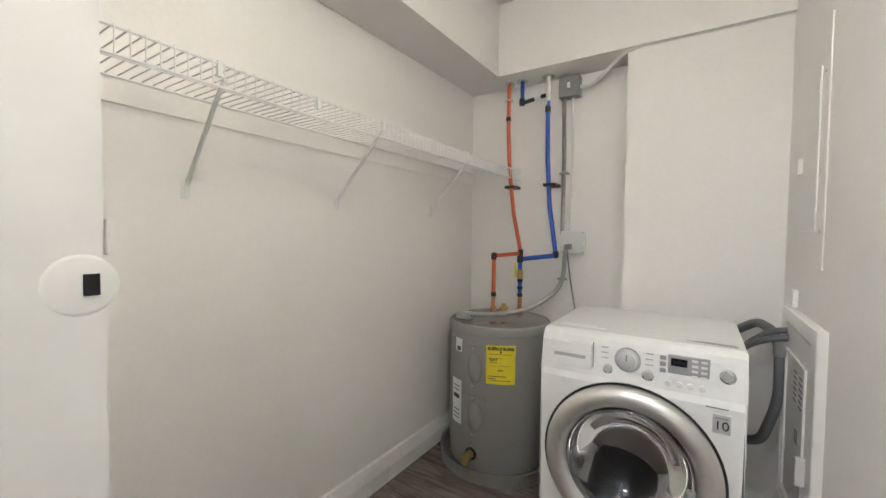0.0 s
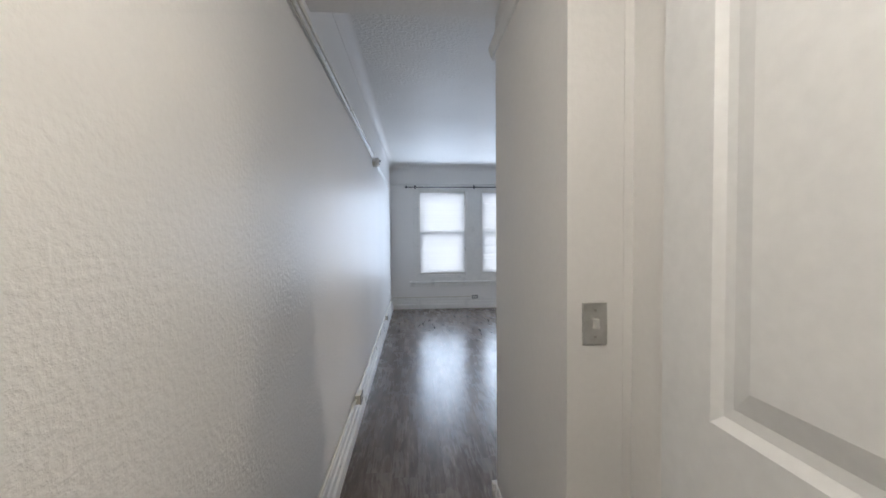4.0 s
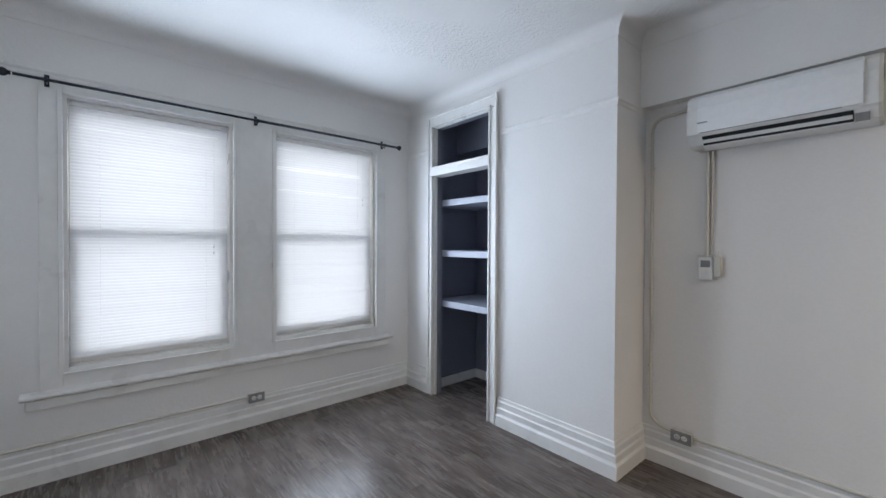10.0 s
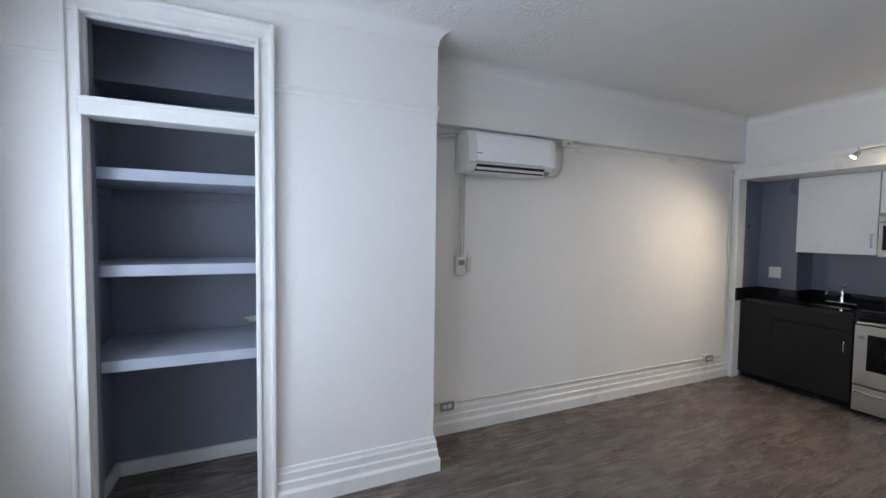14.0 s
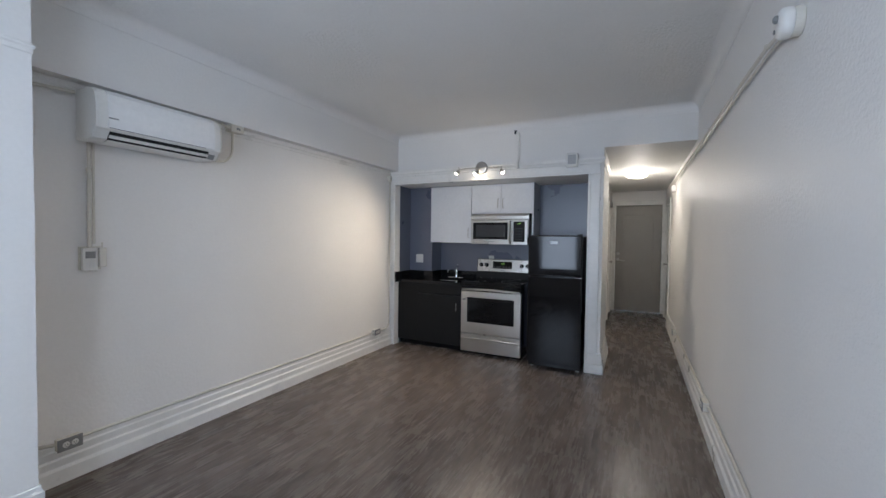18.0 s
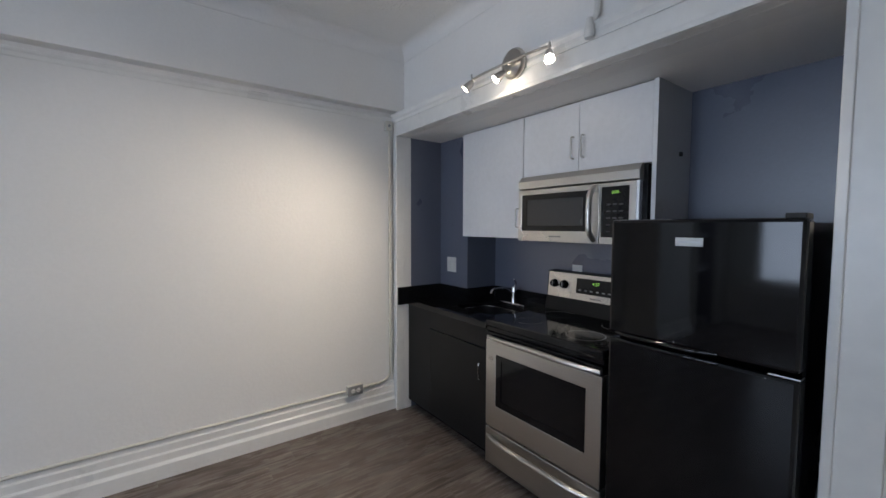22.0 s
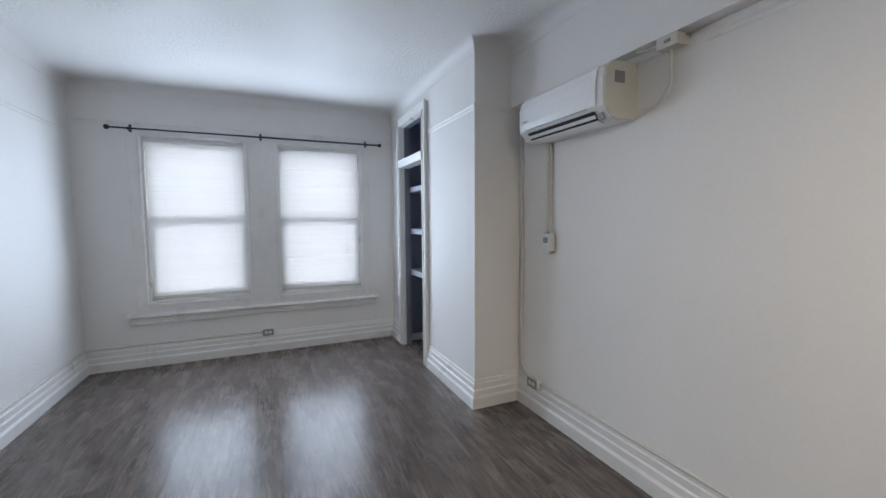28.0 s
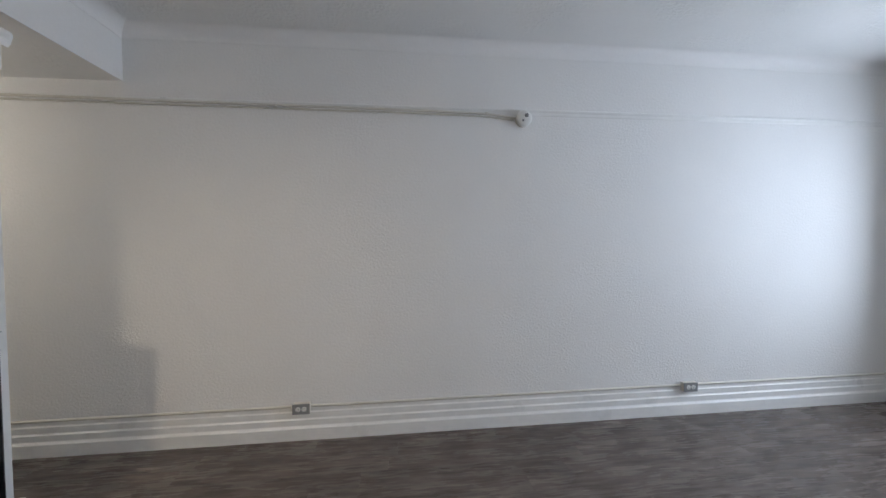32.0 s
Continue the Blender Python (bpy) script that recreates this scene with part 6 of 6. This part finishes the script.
# black ring stands in for the shaded gap round the door ring
part("dark_gap_ring", lathe([(0.272, 0.004), (0.274, -0.002), (0.266, -0.004), (0.264, 0.004)], 56, "y", (CX, FY, CZ), cap=False), RUBBER, dr2)
part("door_glass", lathe([(0.195, -0.012), (0.188, -0.016), (0.165, 0.01), (0.14, 0.06), (0.09, 0.085), (0.0, 0.09), (0.0, 0.082), (0.085, 0.077), (0.132, 0.054), (0.157, 0.006), (0.178, -0.010), (0.195, -0.006)], 48, "y", (CX, FY, CZ), cap=False), DOORGLASS, dr2, "bowl of door glass", smooth=True).visible_shadow = False
part("drum", lathe([(0.205, 0.005), (0.206, 0.11), (0.225, 0.115), (0.225, 0.42), (0.05, 0.44), (0.0, 0.435)], 48, "y", (CX, FY, CZ), cap=False), DRUM, ws, smooth=True)
part("drum_rubber", lathe([(0.206, 0.012), (0.20, 0.03), (0.182, 0.05), (0.19, 0.09), (0.207, 0.10)], 48, "y", (CX, FY, CZ), cap=False), GREYPL, ws, smooth=True)
for k in range(3):
    a = math.radians(90 + 120 * k)
    part("drum_paddle", tube(bmesh.new(), [(CX + 0.21 * math.cos(a), FY + 0.13, CZ + 0.21 * math.sin(a)), (CX + 0.21 * math.cos(a), FY + 0.40, CZ + 0.21 * math.sin(a))], 0.03, 10), DRUM, ws, smooth=True)
part("door_grip", made((CX + 0.165, CX + 0.195, FY - 0.043, FY - 0.02, CZ - 0.10, CZ + 0.0), bevel=0.008), GREYPL, dr2)


def face(z):
    """How far the sloping control panel lies behind the front at a height."""
    return FY + 0.008 + 0.014 * (z - 0.70) / 0.105


part("drawer", made((-0.098, 0.072, face(0.76) - 0.006, face(0.76) + 0.01, 0.716, 0.806), bevel=0.004), ENAMEL, ws)
# grey strip paints the shadow line of the white grip recess
part("drawer_grip_shade", made((-0.060, 0.050, face(0.755) - 0.0075, face(0.755) + 0.002, 0.752, 0.765), bevel=0.003), MIDGREY, ws, "white drawer grip with its shadow painted grey")
part("drawer_seam", made((0.0735, 0.0755, face(0.75) - 0.003, face(0.75) + 0.004, 0.712, 0.815)), GREYPL, ws)
part("maker_mark", made((-0.085, -0.07, face(0.79) - 0.0075, face(0.79), 0.783, 0.796), (-0.066, -0.05, face(0.79) - 0.0075, face(0.79), 0.784, 0.795)), GREYPL, ws)
dl = part("dial", lathe([(0.036, 0.004), (0.036, -0.006), (0.029, -0.010), (0.027, -0.024), (0.022, -0.028), (0.0, -0.028)], 32, "y", (0.182, face(0.772), 0.772)), SILVER, ws, "silver program dial", smooth=True)
part("dial_ring", lathe([(0.0405, 0.004), (0.0405, -0.003), (0.0385, -0.006), (0.0362, -0.006), (0.0362, 0.004)], 36, "y", (0.182, face(0.772), 0.772), cap=False), CHROME, dl, smooth=True)
part("dial_mark", made((0.180, 0.184, face(0.772) - 0.0295, face(0.772) - 0.027, 0.775, 0.795)), GREYPL, dl)
for x, z, r in ((0.122, 0.733, 0.0125), (0.243, 0.733, 0.0135), (0.452, 0.770, 0.017)):
    part("button", lathe([(r, 0.004), (r, -0.004), (r - 0.003, -0.007), (0.0, -0.007)], 20, "y", (x, face(z), z)), SILVER, ws, "silver button", smooth=True)
    part("button_ring", lathe([(r + 0.0035, 0.003), (r + 0.0035, -0.003), (r + 0.0005, -0.004), (r + 0.0005, 0.003)], 24, "y", (x, face(z), z), cap=False), CHROME, ws, smooth=True)
dp = part("display_panel", made((0.298, 0.408, face(0.78) - 0.0035, face(0.78) + 0.008, 0.742, 0.812), bevel=0.002), PANELGREY, ws, "grey display panel")
part("display", made((0.306, 0.350, face(0.785) - 0.005, face(0.785), 0.778, 0.802)), BLACKGLASS, dp)
for r in range(4):
    for x in (0.362, 0.386):
        part("display_key", made((x, x + 0.016, face(0.77) - 0.0048, face(0.77), 0.750 + r * 0.016, 0.757 + r * 0.016)), PAPER, dp)
for r in range(3):
    part("side_key", made((0.276, 0.293, face(0.77) - 0.003, face(0.77) + 0.005, 0.752 + r * 0.02, 0.765 + r * 0.02), bevel=0.001), PANELGREY, ws)
for i in range(4):
    part("option_button", lathe([(0.0095, 0.004), (0.0095, -0.003), (0.0, -0.004)], 16, "y", (0.300 + i * 0.030, face(0.72), 0.722)), PAPER, ws)
for x in (0.100, 0.235):
    for r in range(4):
        part("program_text", made((x, x + 0.022, face(0.77) - 0.0008, face(0.77) + 0.004, 0.748 + r * 0.018, 0.7505 + r * 0.018)), PANELGREY, ws)
bdg = part("badge", made((0.418, 0.462, FY - 0.003, FY + 0.006, 0.605, 0.662), bevel=0.001), SILVER, ws, "silver ten-year badge")
writing("badge_number", "10", 0.038, pose(0.440, FY - 0.0038, 0.628, *FACE_S), INK, bdg)
part("badge_bar", made((0.424, 0.456, FY - 0.0036, FY - 0.002, 0.648, 0.653)), PANELGREY, bdg)
part("printed_line", made((0.40, 0.455, FY - 0.0006, FY + 0.003, 0.676, 0.680)), GREYPL, ws)
for x in (wx0 + 0.05, wx1 - 0.05):
    for y in (wy0 + 0.06, wy1 - 0.06):
        part("foot", disc((x, y, 0.0), "z", 0.02, 0.02, 14), RUBBER, ws)
hs = thing("washer_hose", (0.56, 2.8, 0.6), "grey ribbed drain hoses behind the washing machine", "hose")
part("drain_hose", pipe([(0.505, 2.90, 0.40), (0.58, 2.86, 0.42), (0.625, 2.82, 0.60), (0.62, 2.82, 0.80), (0.60, 2.86, 0.845), (0.57, 2.98, 0.85), (0.51, 3.02, 0.80)], 0.017, 12, 0.08), HOSE, hs, smooth=True)
part("supply_hose", pipe([(0.505, 2.93, 0.70), (0.53, 2.88, 0.78), (0.60, 2.84, 0.845), (0.655, 2.83, 0.855)], 0.011, 10, 0.06), HOSE, hs, smooth=True)
part("supply_hose", pipe([(0.505, 2.90, 0.73), (0.54, 2.84, 0.79), (0.60, 2.80, 0.825), (0.655, 2.80, 0.84)], 0.011, 10, 0.06), HOSE, hs, smooth=True)
part("coupling", disc((0.622, 2.82, 0.76), "z", 0.021, 0.06, 14, 0.004), GREYPL, hs)

# ---- floor planks ----
PW, PL = 0.152, 1.22
cache = {}


def plank_mesh(length, width):
    key = (round(length, 3), round(width, 3))
    if key not in cache:
        g, h, c = 0.00008, 0.0010, 0.00025
        me = bpy.data.meshes.new("plank")
        x, y = key[0] / 2 - g, key[1] / 2 - g
        v = [(-x, -y, -0.008), (x, -y, -0.008), (x, y, -0.008), (-x, y, -0.008), (-x, -y, -h), (x, -y, -h), (x, y, -h), (-x, y, -h),
             (-x + c, -y + c, 0), (x - c, -y + c, 0), (x - c, y - c, 0), (-x + c, y - c, 0)]
        f = [(8, 9, 10, 11)] + [(a, (a + 1) % 4, (a + 1) % 4 + 4, a + 4) for a in range(4)] + [(a + 4, (a + 1) % 4 + 4, (a + 1) % 4 + 8, a + 8) for a in range(4)]
        me.from_pydata(v, [], f)
        me.materials.append(PLANK)
        cache[key] = me
    return cache[key]


rnd = random.Random(21)
row, y = 0, 0.0
while y < 3.75:
    w = PW
    x0 = WX if y + w / 2 < 3.06 else -7.14
    spans = [(x0, 2.66)] if y + w / 2 < 0.93 else [(x0, -1.0), (-0.94, 0.66)]
    if y + w / 2 > 3.45:
        spans = [(-7.14, -6.32)]
    for a, b in spans:
        x = a - rnd.uniform(0.1, PL - 0.1)
        while x < b:
            p, q = max(x, a), min(x + PL, b)
            if q - p > 0.02:
                placed("plank", plank_mesh(q - p, w), floor, m=Matrix.Translation(((p + q) / 2, y + w / 2, 0)))
            x += PL
    y += w
    row += 1
